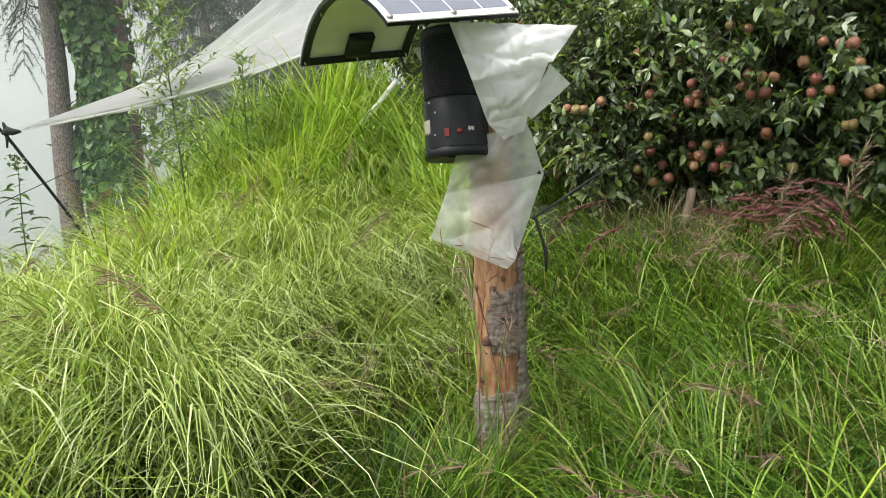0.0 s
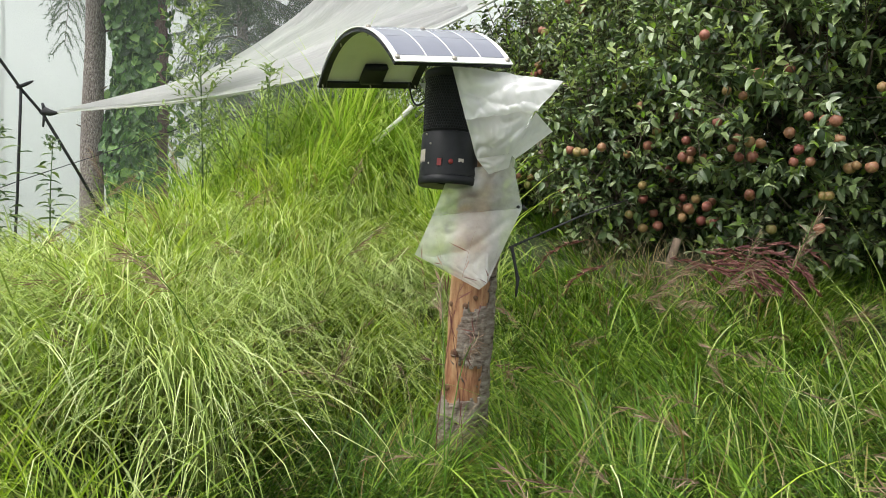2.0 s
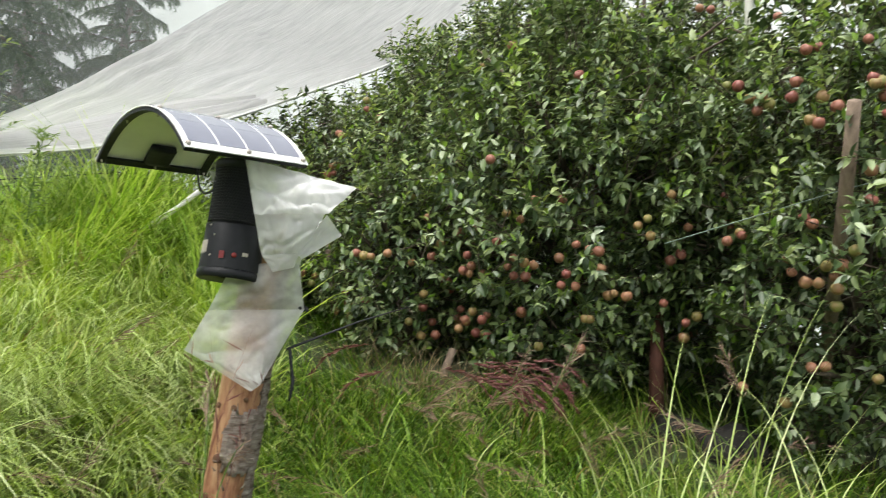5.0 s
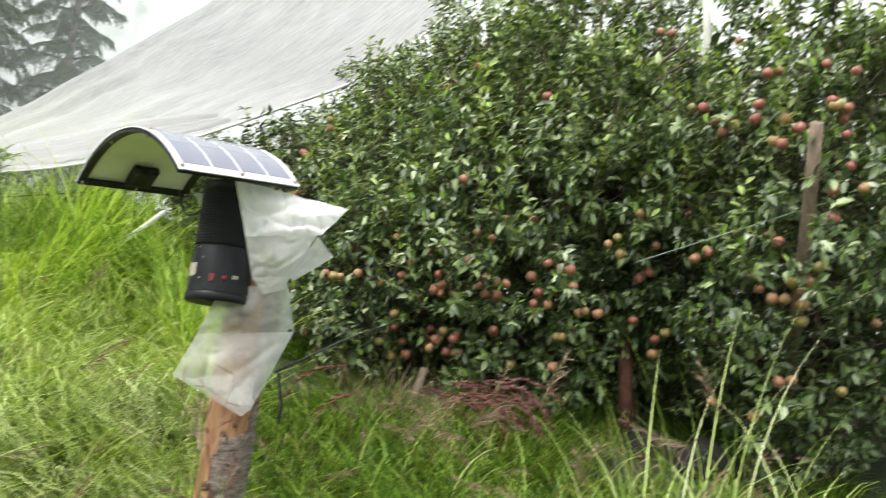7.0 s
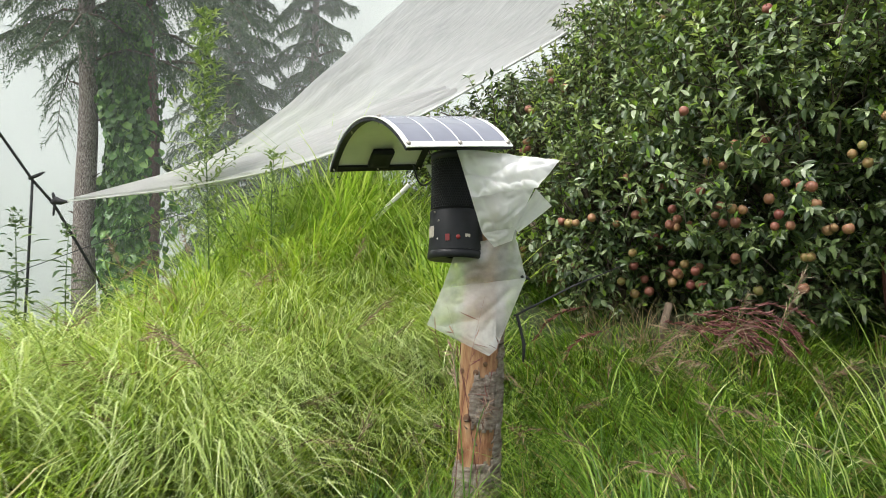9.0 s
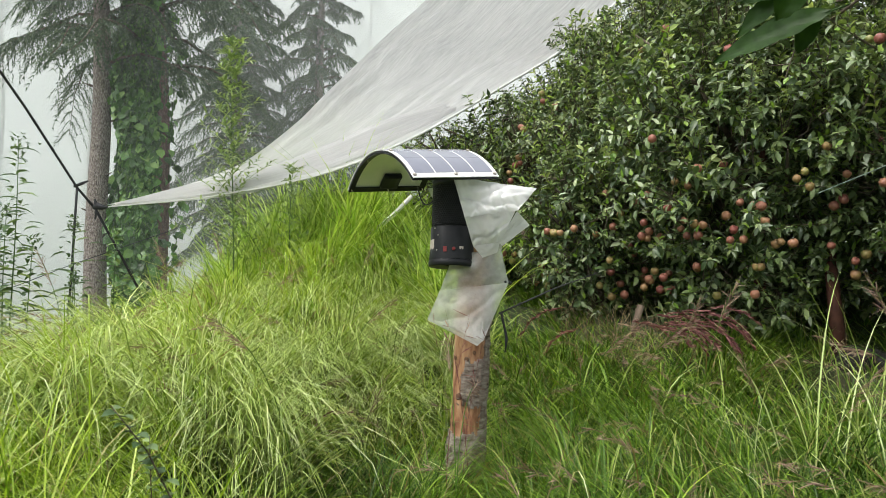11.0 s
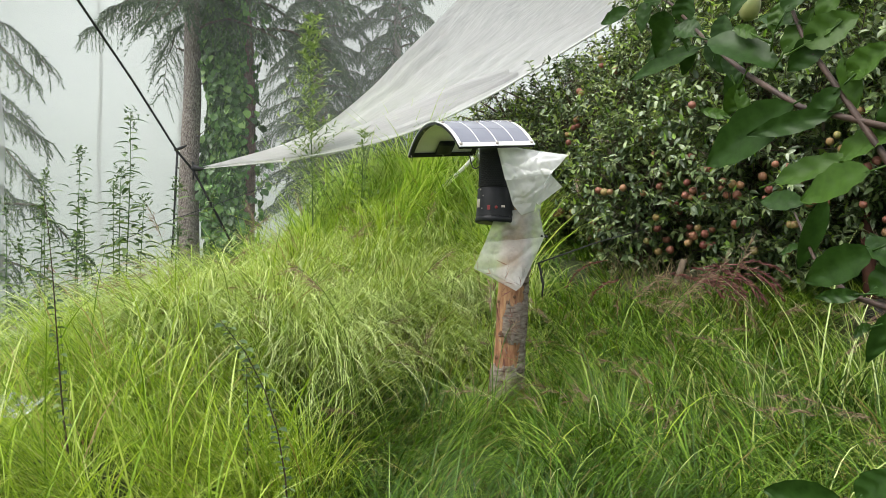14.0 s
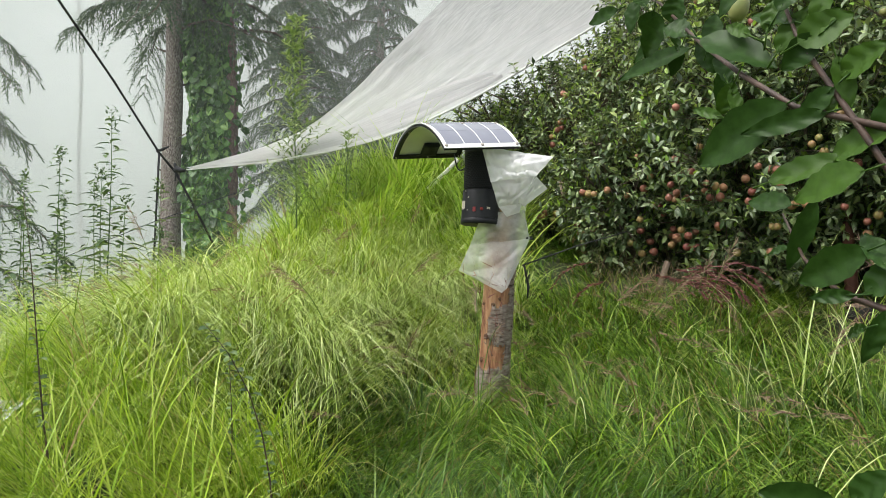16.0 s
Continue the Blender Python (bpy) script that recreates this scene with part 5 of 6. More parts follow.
# ---- the near branch of an apple tree beside the path ----
def build_near_branch():
    rnd, r = random.Random(71), np.random.default_rng(71)
    x, y = 2.35, -1.05
    z0 = gz(x, y) - 0.05
    o = Vector((x, y, z0))
    tree = empty("apple_tree", x, y, z0, "apple tree beside the path with broad glossy leaves", "apple tree")
    tube_part("trunk", [(0, 0, 0), (0.03, 0.02, 0.7), (-0.02, 0.0, 1.5), (0.05, 0.05, 2.6)], [0.08, 0.065, 0.055, 0.02], M_TWIG, tree, "", 10, 0.15, rnd)
    def w(*p):
        return Vector(p) - o
    # Boughs fitted to the camera's view in one upright plane, nearing the path trunkwards.
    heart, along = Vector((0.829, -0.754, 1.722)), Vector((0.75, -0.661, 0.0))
    # back: slides points away along the camera's sight line, enlarged to look unmoved.
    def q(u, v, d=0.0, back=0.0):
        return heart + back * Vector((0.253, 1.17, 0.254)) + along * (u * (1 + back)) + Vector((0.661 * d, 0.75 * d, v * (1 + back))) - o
    root = q(0.42, -0.14, 0.25)
    branches = [
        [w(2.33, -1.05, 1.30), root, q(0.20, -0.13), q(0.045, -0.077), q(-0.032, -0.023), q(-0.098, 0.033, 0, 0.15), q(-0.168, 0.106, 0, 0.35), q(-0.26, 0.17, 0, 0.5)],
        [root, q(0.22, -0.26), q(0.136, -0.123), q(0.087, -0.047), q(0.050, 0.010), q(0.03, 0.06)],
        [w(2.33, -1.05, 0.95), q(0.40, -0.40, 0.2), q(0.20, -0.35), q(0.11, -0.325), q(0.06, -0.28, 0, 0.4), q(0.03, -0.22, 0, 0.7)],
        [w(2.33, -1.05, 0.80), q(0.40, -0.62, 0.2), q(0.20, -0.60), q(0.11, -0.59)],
        [w(2.33, -1.05, 1.7), w(1.55, -0.45, 2.05), w(1.0, -0.25, 2.04), w(0.72, -0.20, 2.02)],
    ]
    for b in branches:
        tube_part("branch", b, [0.0048 * (1 - i / (len(b) + 0.4)) + 0.0014 for i in range(len(b))], M_STALK, tree, "", 7)
    # Broad leaves: each with its own midrib fold and curl.
    def leaf(p, tip, width, side=0.0, mat=None):
        d = tip - p
        ln = d.length
        d.normalize()
        s = d.cross(Vector((-0.25, -1.0, 0.30))).normalized()
        u = s.cross(d)
        s = (s * math.cos(side) + u * math.sin(side)).normalized()
        u = s.cross(d)
        bm = bmesh.new()
        rows = []
        for i in range(13):
            f = i / 12
            half = width * 0.5 * math.sin(math.pi * min(1, f ** 0.8)) ** 0.72 * (1 + 0.05 * math.sin(i * 2.6))
            half = max(half, 0.0015)
            c = p + d * ln * f - u * ln * 0.14 * f * f
            row = []
            for j in range(-3, 4):
                g = j / 3
                row.append(bm.verts.new(c + s * half * g + u * (half * 0.28 * abs(g) ** 1.3 + 0.0022 * math.sin(i * 1.9 + abs(j) * 1.4))))
            rows.append(row)
        for a, b in zip(rows, rows[1:]):
            for j in range(6):
                bm.faces.new((a[j], a[j + 1], b[j + 1], b[j]))
        tube(bm, [p - d * 0.025, p + d * 0.01], [0.0016, 0.0012], 5)
        part("leaf", bm, mat or M_NEARLEAF, tree)
    # Base, tip and width of each bough's leaves, set in that plane from the view.
    upper = [(-0.098, 0.040, 0.018, -0.008, 0.064), (-0.114, 0.028, -0.241, 0.004, 0.034), (0.040, -0.074, -0.115, -0.144, 0.078), (0.091, -0.091, -0.015, -0.111, 0.034),
             (-0.255, 0.118, -0.320, 0.108, 0.028), (-0.124, 0.062, -0.200, 0.060, 0.026), (-0.130, 0.036, -0.155, -0.006, 0.026), (-0.15, 0.07, -0.215, 0.025, 0.03), (-0.06, 0.0, -0.085, -0.06, 0.03), (-0.20, 0.13, -0.17, 0.19, 0.04)]
    middle = [(0.055, 0.003, 0.118, 0.035, 0.054), (0.045, 0.036, -0.035, 0.072, 0.036), (0.106, -0.045, 0.165, -0.015, 0.044), (0.088, -0.147, 0.165, -0.118, 0.050), (0.080, 0.012, 0.030, -0.028, 0.043),
              (0.042, -0.208, -0.027, -0.198, 0.036), (0.145, -0.170, 0.044, -0.198, 0.058), (0.078, -0.202, 0.038, -0.300, 0.032), (0.14, -0.12, 0.20, -0.07, 0.05), (0.10, -0.06, 0.05, -0.10, 0.035), (0.03, 0.05, 0.06, 0.11, 0.04)]
    lower = [(0.145, -0.268, 0.038, -0.314, 0.055), (0.040, -0.266, -0.002, -0.274, 0.017), (0.130, -0.324, 0.076, -0.330, 0.022), (0.145, -0.364, 0.097, -0.380, 0.022), (0.14, -0.32, 0.19, -0.28, 0.045),
             (0.11, -0.59, 0.012, -0.600, 0.052), (0.12, -0.59, 0.17, -0.54, 0.045), (0.17, -0.34, 0.14, -0.41, 0.03), (0.17, -0.29, 0.13, -0.24, 0.04)]
    for k, (u0, v0, u1, v1, wide) in enumerate(upper + middle + lower):
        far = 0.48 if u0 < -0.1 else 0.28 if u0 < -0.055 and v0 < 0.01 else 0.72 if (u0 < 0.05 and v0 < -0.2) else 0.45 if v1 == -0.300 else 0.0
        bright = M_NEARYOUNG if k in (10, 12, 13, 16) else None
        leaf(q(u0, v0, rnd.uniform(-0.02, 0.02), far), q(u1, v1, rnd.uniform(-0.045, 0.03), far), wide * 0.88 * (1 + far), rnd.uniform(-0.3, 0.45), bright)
    for u0, v0, u1, v1, wide in ((-0.062, -0.079, -0.116, -0.058, 0.016), (-0.044, -0.032, -0.069, -0.077, 0.027), (-0.05, -0.04, -0.03, -0.085, 0.02), (0.05, 0.01, 0.10, 0.045, 0.036), (0.005, 0.03, 0.012, 0.075, 0.022), (0.02, 0.0, 0.058, 0.055, 0.03), (0.010, -0.176, 0.115, -0.142, 0.036), (0.10, -0.02, 0.122, -0.085, 0.03), (0.07, 0.03, 0.10, 0.10, 0.03), (0.06, -0.10, 0.11, -0.06, 0.03), (-0.02, 0.03, -0.06, 0.055, 0.02)):
        leaf(q(u0, v0), q(u1, v1), wide, 0.2, M_NEARYOUNG)
    for k in range(9):
        leaf(w(0.72 + 0.1 * k, -0.20 - 0.01 * k, 2.02), w(0.66 + 0.1 * k + rnd.uniform(-0.05, 0.05), -0.22, 1.95 + rnd.uniform(-0.03, 0.10)), 0.042, rnd.uniform(-0.2, 0.4))
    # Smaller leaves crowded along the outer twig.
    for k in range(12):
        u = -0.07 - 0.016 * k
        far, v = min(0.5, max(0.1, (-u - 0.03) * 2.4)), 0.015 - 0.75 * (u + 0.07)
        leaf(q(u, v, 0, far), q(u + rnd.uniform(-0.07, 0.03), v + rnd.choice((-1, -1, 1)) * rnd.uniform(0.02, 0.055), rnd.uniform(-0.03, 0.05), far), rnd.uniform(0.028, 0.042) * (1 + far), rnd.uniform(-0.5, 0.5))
    green = APPLE.copy()
    green.materials[0] = M_GREENAPPLE
    ap = new("apple", green)
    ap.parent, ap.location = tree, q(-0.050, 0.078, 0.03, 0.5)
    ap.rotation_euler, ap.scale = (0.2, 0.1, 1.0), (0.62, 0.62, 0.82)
    tagged(ap, "unripe green apple")


build_near_branch()


# ---- plumes, dead stems, tangled grass ----
def build_plume(seed, height, droop, curl):
    r, rnd = np.random.default_rng(seed), random.Random(seed)
    plume = empty("grass_plume", 0, 0, 0, "reddish-brown feathery seed plume on a thin grass stem", "grass plume", "seed plumes")
    stem = [Vector((curl * f ** 2 * height, 0.0, height * f - droop * f ** 3 * height)) for f in np.linspace(0, 1, 9)]
    tube_part("stem", stem, [0.0024 * (1 - 0.6 * i / 8) for i in range(9)], M_GRASS, plume, "", 5)
    end = (stem[-1] - stem[-2]).normalized()
    n = 48
    f = r.random(n)
    base = np.array([tuple(stem[-3].lerp(stem[-1], k)) for k in f])
    d = np.array(end)[None] + r.normal(size=(n, 3)) * 0.32
    d[:, 2] -= 0.25
    d /= np.linalg.norm(d, axis=1, keepdims=True)
    L = r.uniform(0.03, 0.075, n)
    V, T = ellipse_leaves(base, d, r.normal(size=(n, 3)), L, np.full(n, 0.0026), 0.1, 0.25)
    tagged(finish("seed_head", np_mesh("seed_head", V, T), M_PLUME, plume, "reddish seed head"), kind="stuff")
    return plume


plume_kinds = [build_plume(81, 0.80, 0.22, 0.32), build_plume(82, 0.72, 0.35, 0.45), build_plume(83, 0.88, 0.12, 0.18)]
plume_spots = [(0.80, 2.85, 1.45, 0), (1.25, 3.35, 1.28, 200), (1.35, 2.5, 0.95, 190), (0.85, 4.1, 0.95, 170), (0.95, 4.1, 0.80, 20), (1.45, 2.9, 1.40, 10), (1.1, 3.0, 1.42, 340), (1.6, 3.1, 1.30, 30), (2.2, 3.0, 1.5, 170),
               (-0.80, 2.1, 1.30, 180), (-1.25, 2.4, 1.28, 170), (-1.7, 4.0, 1.62, 150), (-2.1, 4.1, 1.60, 20), (-1.3, 4.2, 1.66, 30), (-1.5, 3.2, 1.36, 200), (-0.4, 3.9, 1.22, 10), (-0.7, 2.9, 1.12, 20), (-0.2, 2.3, 0.85, 15), (0.06, 2.30, 1.42, 100), (0.12, 2.32, 1.36, 80), (-2.4, 3.1, 1.45, 190), (0.5, 1.9, 0.75, 160), (1.8, 1.9, 0.85, 180), (1.0, 1.4, 0.65, 20),
               (-0.55, 3.5, 1.38, 25), (-1.0, 3.4, 1.45, 160), (-1.9, 3.5, 1.55, 175), (-1.15, 3.8, 1.55, 15), (-2.2, 2.6, 1.35, 185), (-0.65, 4.4, 1.55, 30), (-1.6, 2.8, 1.36, 20), (0.55, 3.3, 1.02, 15), (0.9, 2.4, 0.85, 170), (1.9, 2.5, 1.05, 15), (2.4, 3.3, 1.35, 160), (1.5, 3.7, 1.2, 25)]
for i, (px, py, pz, ang) in enumerate(plume_spots):
    kind = plume_kinds[i % 3]
    size = min(max((pz - gz(px, py)) / 0.62, 0.7), 1.4)
    m = pose(px - 0.2 * math.cos(radians(ang)), py - 0.2 * math.sin(radians(ang)), gz(px, py), 0, 0, ang)
    if i < 3:
        kind.matrix_basis = m @ Matrix.Scale(size, 4)
    else:
        made = copy_thing(kind, m)
        made.scale = (size, size, size)



def build_red_tuft():
    """Wine-red grass heads hanging over in one tuft."""
    r = np.random.default_rng(87)
    n = 20
    c = Vector((1.08, 4.15, gz(1.08, 4.15)))
    tuft = empty("red_grass_tuft", *c, "tuft of drooping wine-red grass heads before the apple trees", "grass tuft")
    az = np.where(r.random(n) < 0.8, r.normal(0.0, 0.5, n), r.normal(3.0, 0.6, n))
    base = np.stack([r.normal(0, 0.12, n), r.normal(0, 0.10, n), np.zeros(n)], 1)
    length = r.uniform(1.0, 1.4, n)
    v, t = strip_blades(base, az, length, r.uniform(0.0, 0.12, n), r.uniform(2.7, 3.3, n), r.uniform(0.004, 0.006, n), 11, r.normal(0, 0.3, n))
    tagged(finish("stem_mass", np_mesh("stem_mass", v, t), M_DRY, tuft), kind="stuff")
    rows = v.reshape(n, -1, 3)
    P, D = [], []
    for k in range(n):
        mid = (rows[k, 0:20:2] + rows[k, 1:20:2]) / 2
        for q in range(70):
            f = 6.0 + 3.0 * r.random()
            i = int(f)
            P.append(mid[i] + (mid[min(i + 1, 9)] - mid[i]) * (f - i)), D.append((mid[min(i + 1, 9)] - mid[i - 1]) * 6 + r.normal(size=3) * 0.22 + np.array([0, 0, -0.2]))
    P, D = np.array(P), np.array(D)
    L = r.uniform(0.03, 0.07, len(P))
    V, T = ellipse_leaves(P, D, r.normal(size=P.shape), L, np.full(len(P), 0.008), 0.1, 0.25)
    tagged(finish("seed_mass", np_mesh("seed_mass", V, T), M_WINE, tuft, "wine-red drooping seed mass"), kind="stuff")


build_red_tuft()


def build_web():
    bm = bmesh.new()
    rows = []
    for i in range(13):
        row = []
        for j in range(9):
            u, v = i / 12 - 0.5, j / 8 - 0.5
            row.append(bm.verts.new((u * 0.17, v * 0.12, -0.03 * (1 - 4 * u * u) + 0.012 * noise.noise((u * 9, v * 9, 2)))))
        rows.append(row)
    for i in range(12):
        for j in range(8):
            if noise.noise((i * 0.7, j * 0.7, 5)) > -0.25:
                bm.faces.new((rows[i][j], rows[i + 1][j], rows[i + 1][j + 1], rows[i][j + 1]))
    ob = part("spider_web", bm, M_WEB)
    ob.location, ob.rotation_euler = (-1.36, 0.52, 0.895), (radians(25), 0, 0)
    tagged(ob, "pale dewy spider web slung between grass blades", "spider web")


build_web()


def build_dead_stems():
    r = np.random.default_rng(91)
    n = 330
    c = r.choice(7, n, p=[0.5, 0.12, 0.2, 0.06, 0.04, 0.04, 0.04])
    cx, cy = np.array([1.05, 0.75, 1.45, 1.9, 2.3, 2.7, 3.1])[c], np.array([4.85, 5.2, 4.55, 4.3, 4.2, 4.1, 4.0])[c]
    x, y = cx + r.normal(0, 0.22, n), cy + r.normal(0, 0.15, n)
    base = np.stack([x, y, ground_z(x, y)], 1)
    az = r.uniform(0, 2 * np.pi, n)
    v, t = strip_blades(base, az, r.uniform(0.25, 0.55, n), r.uniform(0, 0.4, n), r.uniform(0.5, 2.2, n), r.uniform(0.002, 0.005, n), 5, r.uniform(-1, 1, n))
    tagged(finish("dead_stems", np_mesh("dead_stems", v, t), M_DRY), "dry brown grass stems under the apple trees", "dry grass", kind="stuff")


build_dead_stems()


def seed_stems(name, label, r, base, az, length, tilt0, tilt1, width, head, spikelets, mat):
    """Thin stems with a loose open seed head of fine spikelets towards the tip."""
    n, rows = len(base), 11
    v, t = strip_blades(base, az, length, tilt0, tilt1, width, rows, r.normal(0, 0.4, n))
    mid = v.reshape(n, -1, 3)[:, :2 * (rows - 1)].reshape(n, rows - 1, 2, 3).mean(2)
    k = np.repeat(np.arange(n), spikelets)
    f = (rows - 2) * (1 - head * r.random(len(k)))
    i = np.minimum(f.astype(int), rows - 3)
    p = mid[k, i] + (mid[k, i + 1] - mid[k, i]) * (f - i)[:, None]
    d = mid[k, i + 1] - mid[k, i]
    d /= np.linalg.norm(d, axis=1, keepdims=True)
    d = d + r.normal(size=d.shape) * 0.38 + np.array([0, 0, -0.12])
    ln = r.uniform(0.03, 0.085, len(k))
    V, T = ellipse_leaves(p, d, r.normal(size=p.shape), ln, r.uniform(0.0025, 0.005, len(k)), 0.1, 0.2)
    V, T = join([(v, t), (V, T)])
    tagged(finish(name, np_mesh(name, V, T), mat), label, "grass", kind="stuff")


def lie(x, y):
    """The way the grass lies: a slowly wandering turn."""
    return 1.1 * np.sin(1.3 * x + 0.7 * y + 0.4) + 0.9 * np.sin(0.8 * x - 1.9 * y + 2.1) + 0.6 * np.sin(2.9 * x + 1.1 * y)


def build_grass():
    r = np.random.default_rng(101)
    toward, aside = -1.7, 2.6
    zones = [
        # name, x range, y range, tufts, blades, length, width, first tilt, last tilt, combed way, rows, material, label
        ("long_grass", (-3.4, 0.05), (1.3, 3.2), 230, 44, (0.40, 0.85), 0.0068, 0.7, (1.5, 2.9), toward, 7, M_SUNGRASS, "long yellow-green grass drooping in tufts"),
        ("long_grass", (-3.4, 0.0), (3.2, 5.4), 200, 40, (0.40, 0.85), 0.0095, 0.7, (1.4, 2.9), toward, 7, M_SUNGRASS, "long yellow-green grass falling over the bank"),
        ("drooping_grass", (-3.2, 0.1), (1.6, 5.0), 150, 40, (0.65, 1.05), 0.0078, 0.5, (2.0, 3.0), toward, 7, M_REED, "long pale grass blades hanging over in tufts"),
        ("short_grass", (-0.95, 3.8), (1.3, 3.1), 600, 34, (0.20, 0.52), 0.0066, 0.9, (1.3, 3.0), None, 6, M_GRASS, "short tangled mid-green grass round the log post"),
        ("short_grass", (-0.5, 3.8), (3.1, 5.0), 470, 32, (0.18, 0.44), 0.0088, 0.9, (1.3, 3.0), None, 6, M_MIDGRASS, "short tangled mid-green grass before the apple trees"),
        ("long_grass", (0.3, 3.6), (1.3, 3.6), 120, 28, (0.45, 0.80), 0.0066, 0.5, (1.8, 3.0), aside, 8, M_MIDGRASS, "long arching green grass blades"),
        ("fresh_grass", (0.15, 1.5), (2.5, 4.3), 110, 32, (0.28, 0.58), 0.0078, 0.7, (1.5, 2.9), aside, 7, M_MIDGRASS, "fresh green grass bent over beside the log post"),
        ("post_grass", (-0.22, 0.36), (2.34, 2.58), 26, 34, (0.28, 0.50), 0.0060, 0.5, (0.9, 2.6), None, 7, M_MIDGRASS, "green grass standing round the foot of the log post"),
        ("tall_grass", (-2.9, -0.1), (4.9, 8.2), 240, 40, (0.50, 1.05), 0.0145, 0.6, (0.9, 2.7), None, 6, M_TALLGRASS, "tall bright green grass on the mound"),
        ("long_grass", (-2.2, -0.45), (-0.2, 1.5), 205, 42, (0.35, 0.75), 0.0054, 0.6, (1.0, 2.8), None, 6, M_SUNGRASS, "fine yellow-green grass at the path side"),
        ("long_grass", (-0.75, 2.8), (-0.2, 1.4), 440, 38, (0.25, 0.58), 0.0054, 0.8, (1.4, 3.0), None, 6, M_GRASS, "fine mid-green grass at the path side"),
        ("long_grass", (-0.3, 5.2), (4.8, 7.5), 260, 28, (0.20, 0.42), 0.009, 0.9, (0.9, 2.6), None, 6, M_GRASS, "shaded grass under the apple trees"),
        ("long_grass", (-7.5, -3.0), (1.0, 12.0), 460, 34, (0.35, 0.70), 0.013, 0.7, (0.7, 2.6), None, 6, M_SUNGRASS, "misty grass falling away down the slope"),
        ("long_grass", (-4.0, 5.0), (8.0, 13.0), 260, 28, (0.4, 0.7), 0.014, 0.6, (0.7, 2.4), None, 5, M_GRASS, "misty grass behind the mound"),
        ("short_grass", (-4.2, 4.2), (-5.0, -0.2), 950, 22, (0.10, 0.26), 0.007, 0.9, (0.7, 2.4), None, 4, M_GRASS, "short trodden grass along the path"),
        ("short_grass", (3.0, 7.0), (-1.2, 3.0), 320, 24, (0.15, 0.36), 0.008, 0.9, (0.9, 2.6), None, 4, M_GRASS, "short mid-green grass beyond the apple tree"),
    ]
    for name, xr, yr, tufts, blades, ln, wd, first, last, comb, rows, mat, label in zones:
        tx, ty = r.uniform(*xr, tufts) + r.normal(0, 0.12, tufts), r.uniform(*yr, tufts) + r.normal(0, 0.10, tufts)
        # Tufts left out, so bared dark soil stands in for shade under heavy tufts.
        keep = ~(((tx + 0.42) / 0.42) ** 2 + ((ty - 1.85) / 0.30) ** 2 < 1) & ~(((tx + 0.95) / 0.25) ** 2 + ((ty - 2.0) / 0.2) ** 2 < 1)
        if mat in (M_GRASS, M_MIDGRASS):
            keep = ~((tx > 2.5) & (tx < 4.2) & (ty > 3.7) & (ty < 5.2) & (r.random(tufts) < 0.5))
        if mat in (M_SUNGRASS, M_REED):
            keep &= ~((tx > -0.72) & (ty < 3.2) & (ty > 1.6)) & ~((tx > -0.50) & (ty < 1.6))
        tx, ty = tx[keep], ty[keep]
        tufts = len(tx)
        k = np.repeat(np.arange(tufts), blades)
        n = len(k)
        # Blades fan out from the tuft's heart; some lie combed the same way.
        ang = r.uniform(0, 2 * np.pi, n)
        off = np.abs(r.normal(0, 0.055, n))
        x, y = tx[k] + off * np.cos(ang), ty[k] + off * np.sin(ang)
        base = np.stack([x, y, ground_z(x, y) - 0.01], 1)
        main = -1.2 + 1.5 * lie(tx, ty) if comb is None else comb + 0.5 * lie(tx, ty)
        az = np.where(r.random(n) < 0.68, main[k] + r.normal(0, 0.45, n), ang + r.normal(0, 0.4, n))
        size = r.uniform(0.6, 1.35, tufts)
        length = r.uniform(*ln, n) * size[k]
        v, t = strip_blades(base, az, length, 0.05 + first * r.random(n), last[0] + (last[1] - last[0]) * r.random(n), wd * r.uniform(0.6, 1.4, n), rows, r.normal(0, 0.5, n))
        tagged(finish(name, np_mesh(name, v, t), mat), label, "grass", kind="stuff")
    # Thin straw stems crossing over the grass.
    n = 260
    x, y = r.uniform(-3.0, 3.4, n), r.uniform(1.2, 4.6, n)
    base = np.stack([x, y, ground_z(x, y)], 1)
    v, t = strip_blades(base, r.uniform(0, 6.28, n), r.uniform(0.45, 0.9, n), r.uniform(0.1, 0.7, n), r.uniform(0.7, 2.2, n), r.uniform(0.003, 0.0052, n), 7, r.normal(0, 0.5, n))
    tagged(finish("straw_stems", np_mesh("straw_stems", v, t), M_DRY), "thin dry stems standing among the grass", "dry grass", kind="stuff")
    # Loose purple-brown seed heads: many over the bank, fewer round the post.
    n = 150
    x, y = np.concatenate([r.uniform(-2.9, -0.3, 100), r.uniform(-0.3, 2.9, 50)]), np.concatenate([r.uniform(1.9, 5.0, 100), r.uniform(1.6, 4.2, 50)])
    seed_stems("seed_stems", "thin grass stems with loose purple-brown seed heads", r, np.stack([x, y, ground_z(x, y)], 1), np.where(r.random(n) < 0.6, r.normal(3.0, 0.7, n), r.uniform(0, 6.28, n)), r.uniform(0.62, 0.98, n), r.uniform(0.05, 0.45, n), r.uniform(1.2, 2.3, n), r.uniform(0.0022, 0.0034, n), 0.34, 26, M_PLUME)
    # A few dark heads that stand before the wrapped post.
    x, y = np.array([0.06, 0.02, 0.10, 0.14]), np.array([2.36, 2.40, 2.34, 2.42])
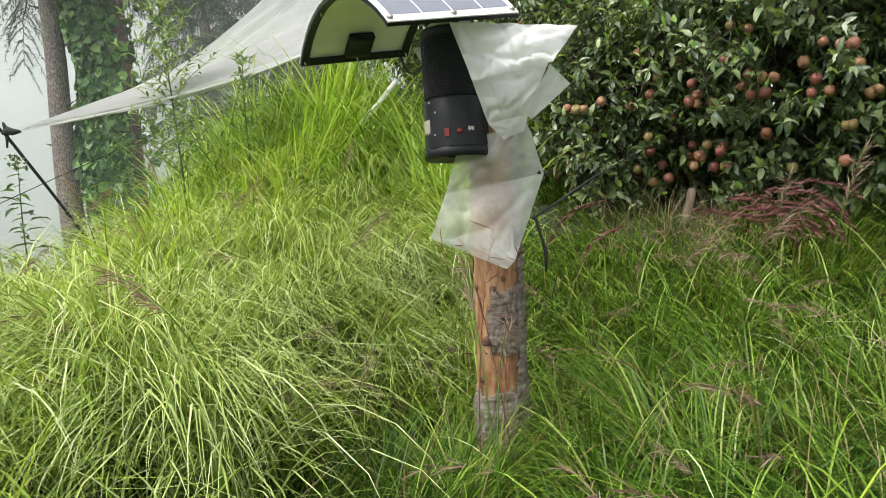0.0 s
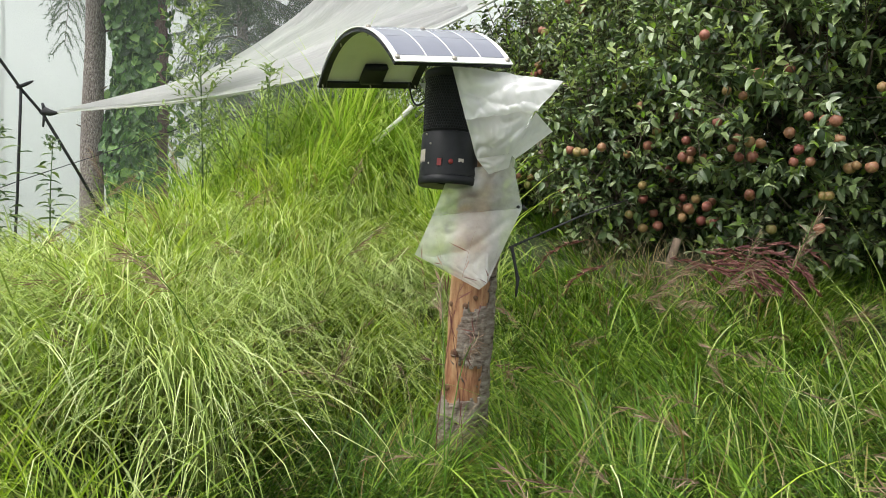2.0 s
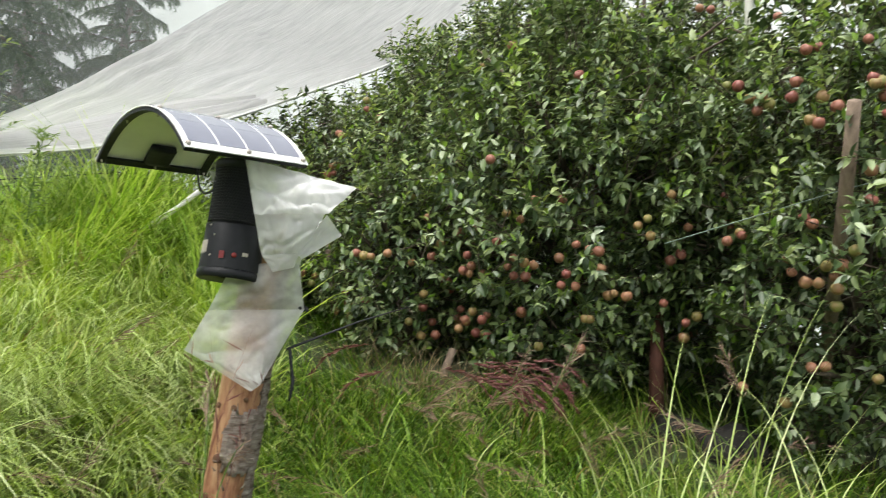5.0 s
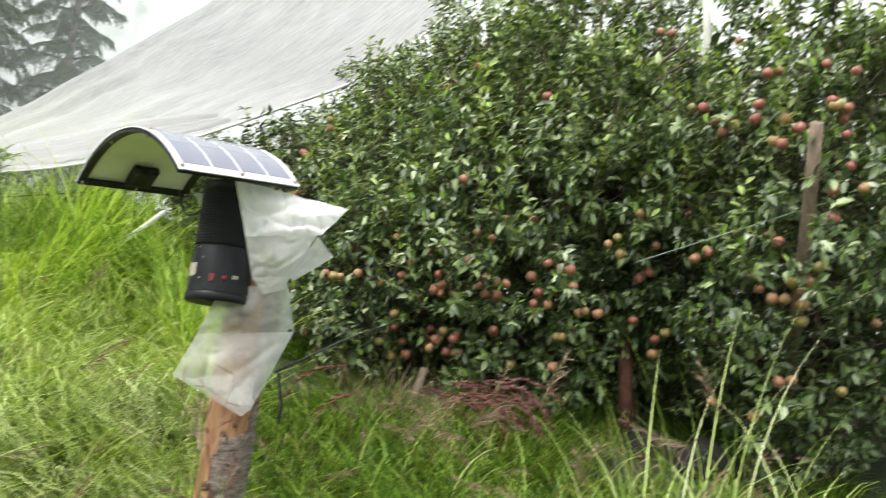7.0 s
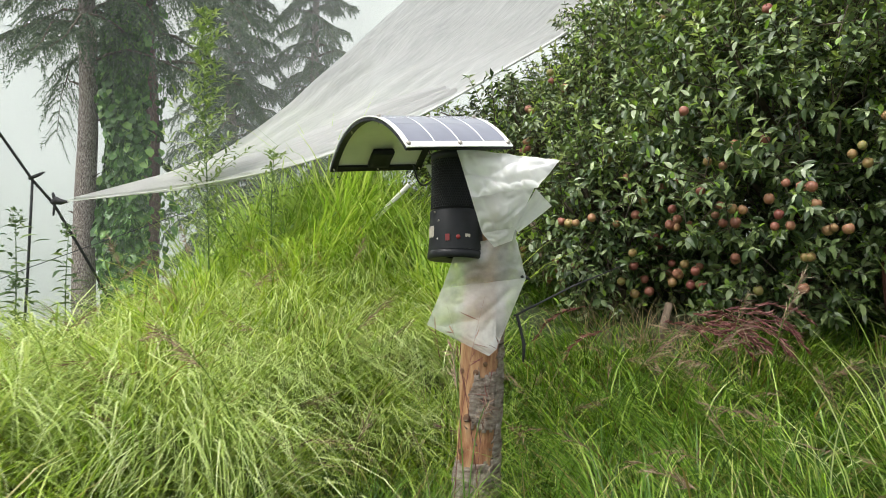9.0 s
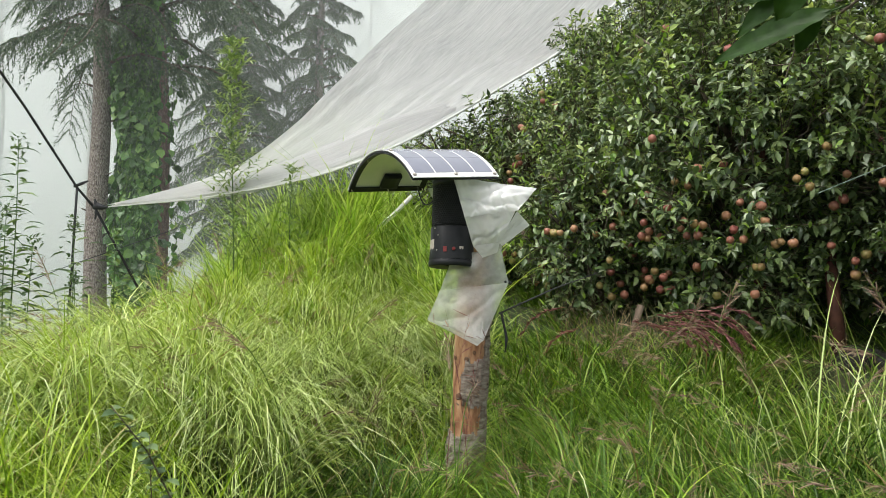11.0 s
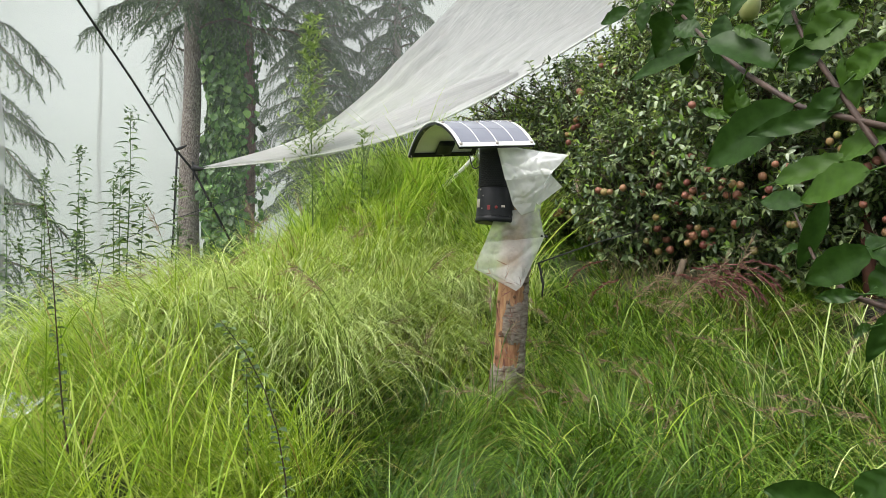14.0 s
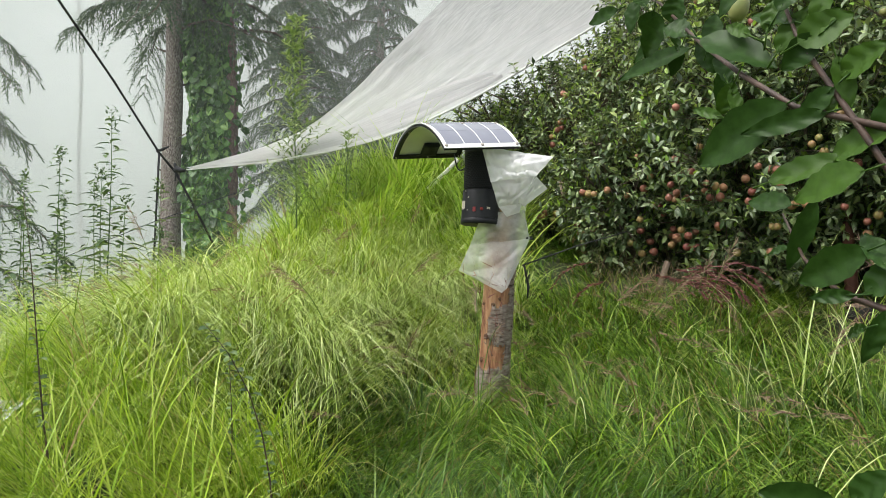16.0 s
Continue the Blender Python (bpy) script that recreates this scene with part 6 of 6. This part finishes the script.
    seed_stems("seed_stems", "dark grass seed heads standing before the plastic wrap", r, np.stack([x, y, ground_z(x, y)], 1), np.array([2.9, 0.2, 0.3, 2.9]), np.array([1.14, 1.12, 1.04, 1.08]), np.array([0.03, 0.02, 0.01, 0.04]), np.array([0.22, 0.30, 0.35, 0.25]), np.full(4, 0.0042), 0.30, 11, M_WINE)
    # Heavy pale tufts whose blades hang over like hair.
    for cx, cy, count, ln in ((-0.95, 2.45, 360, 1.0), (-0.80, 3.05, 150, 0.85), (-1.25, 2.7, 380, 1.05), (-1.65, 2.1, 320, 0.95), (-0.45, 3.6, 190, 0.75), (-1.05, 4.3, 320, 0.95), (-0.5, 4.4, 240, 0.9), (-1.7, 4.2, 290, 0.95), (-1.9, 3.1, 300, 0.95), (-0.95, 3.6, 310, 0.95), (1.6, 2.3, 160, 0.62), (2.0, 2.9, 150, 0.75), (1.15, 2.0, 120, 0.55), (2.5, 2.6, 120, 0.8)):
        x, y = cx + r.normal(0, 0.10, count), cy + r.normal(0, 0.10, count)
        base = np.stack([x, y, ground_z(x, y)], 1)
        az = r.normal(-1.5, 0.85, count)
        v, t = strip_blades(base, az, ln * r.uniform(0.6, 1.15, count), r.uniform(0.0, 0.5, count), r.uniform(2.1, 3.0, count), r.uniform(0.006, 0.0115, count), 9, r.normal(0, 0.5, count))
        tagged(finish("grass_tuft", np_mesh("grass_tuft", v, t), M_REED if cx < 1 else M_GRASS), "heavy tuft of long pale drooping grass" if cx < 1 else "tuft of long arching green grass", "grass tuft", "drooping tufts", "stuff")
    # Single long bright blades lying over the rest.
    for count, xr, yr, mat, label in ((700, (-2.9, -0.65), (1.5, 5.2), M_REED, "single long pale blades arching over the grass"), (130, (0.3, 2.9), (1.0, 4.2), M_SUNGRASS, "single long bright blades arching over the grass"), (80, (-0.1, 2.9), (0.9, 4.0), M_REED, "single pale blades bent over in the grass")):
        x, y = r.uniform(*xr, count), r.uniform(*yr, count)
        base = np.stack([x, y, ground_z(x, y)], 1)
        v, t = strip_blades(base, r.uniform(0, 6.28, count), r.uniform(0.45, 0.9, count), r.uniform(0.0, 0.6, count), r.uniform(1.8, 3.0, count), r.uniform(0.005, 0.009, count), 9, r.normal(0, 0.5, count))
        tagged(finish("long_grass", np_mesh("long_grass", v, t), mat), label, "grass", kind="stuff")
    # Pale reeds before the apple trees.
    n = 56
    x, y = r.uniform(1.5, 3.0, n), r.uniform(2.6, 3.6, n)
    base = np.stack([x, y, ground_z(x, y)], 1)
    v, t = strip_blades(base, r.uniform(0, 6.28, n), r.uniform(0.7, 1.15, n), r.uniform(0.0, 0.2, n), r.uniform(1.0, 2.8, n), r.uniform(0.005, 0.010, n), 9, r.normal(0, 0.4, n))
    tagged(finish("reed_grass", np_mesh("reed_grass", v, t), M_REED), "pale tall reed blades before the apple trees", "grass", kind="stuff")
    # A stand of taller reeds among them.
    n = 30
    x, y = r.normal(2.05, 0.16, n), r.normal(2.75, 0.14, n)
    v, t = strip_blades(np.stack([x, y, ground_z(x, y)], 1), r.uniform(0, 6.28, n), r.uniform(1.15, 1.65, n), r.uniform(0.0, 0.12, n), r.uniform(0.5, 2.6, n), r.uniform(0.006, 0.011, n), 11, r.normal(0, 0.4, n))
    tagged(finish("reed_grass", np_mesh("reed_grass", v, t), M_REED), "stand of tall pale reeds with bent tips", "grass", kind="stuff")
    # Broad upright blades standing near the path.
    n = 90
    x = np.concatenate([r.uniform(-1.9, -0.5, n), r.uniform(1.2, 2.4, 10)])
    y = np.concatenate([r.uniform(0.3, 1.6, n), r.uniform(0.6, 2.6, 10)])
    base = np.stack([x, y, ground_z(x, y)], 1)
    m = len(x)
    v, t = strip_blades(base, r.uniform(0, 6.28, m), r.uniform(0.55, 0.95, m), r.uniform(0.0, 0.2, m), r.uniform(0.3, 1.8, m), r.uniform(0.006, 0.011, m), 8, r.normal(0, 0.4, m))
    tagged(finish("reed_grass", np_mesh("reed_grass", v, t), M_SUNGRASS), "broad upright green grass blades near the path", "grass", kind="stuff")


build_grass()
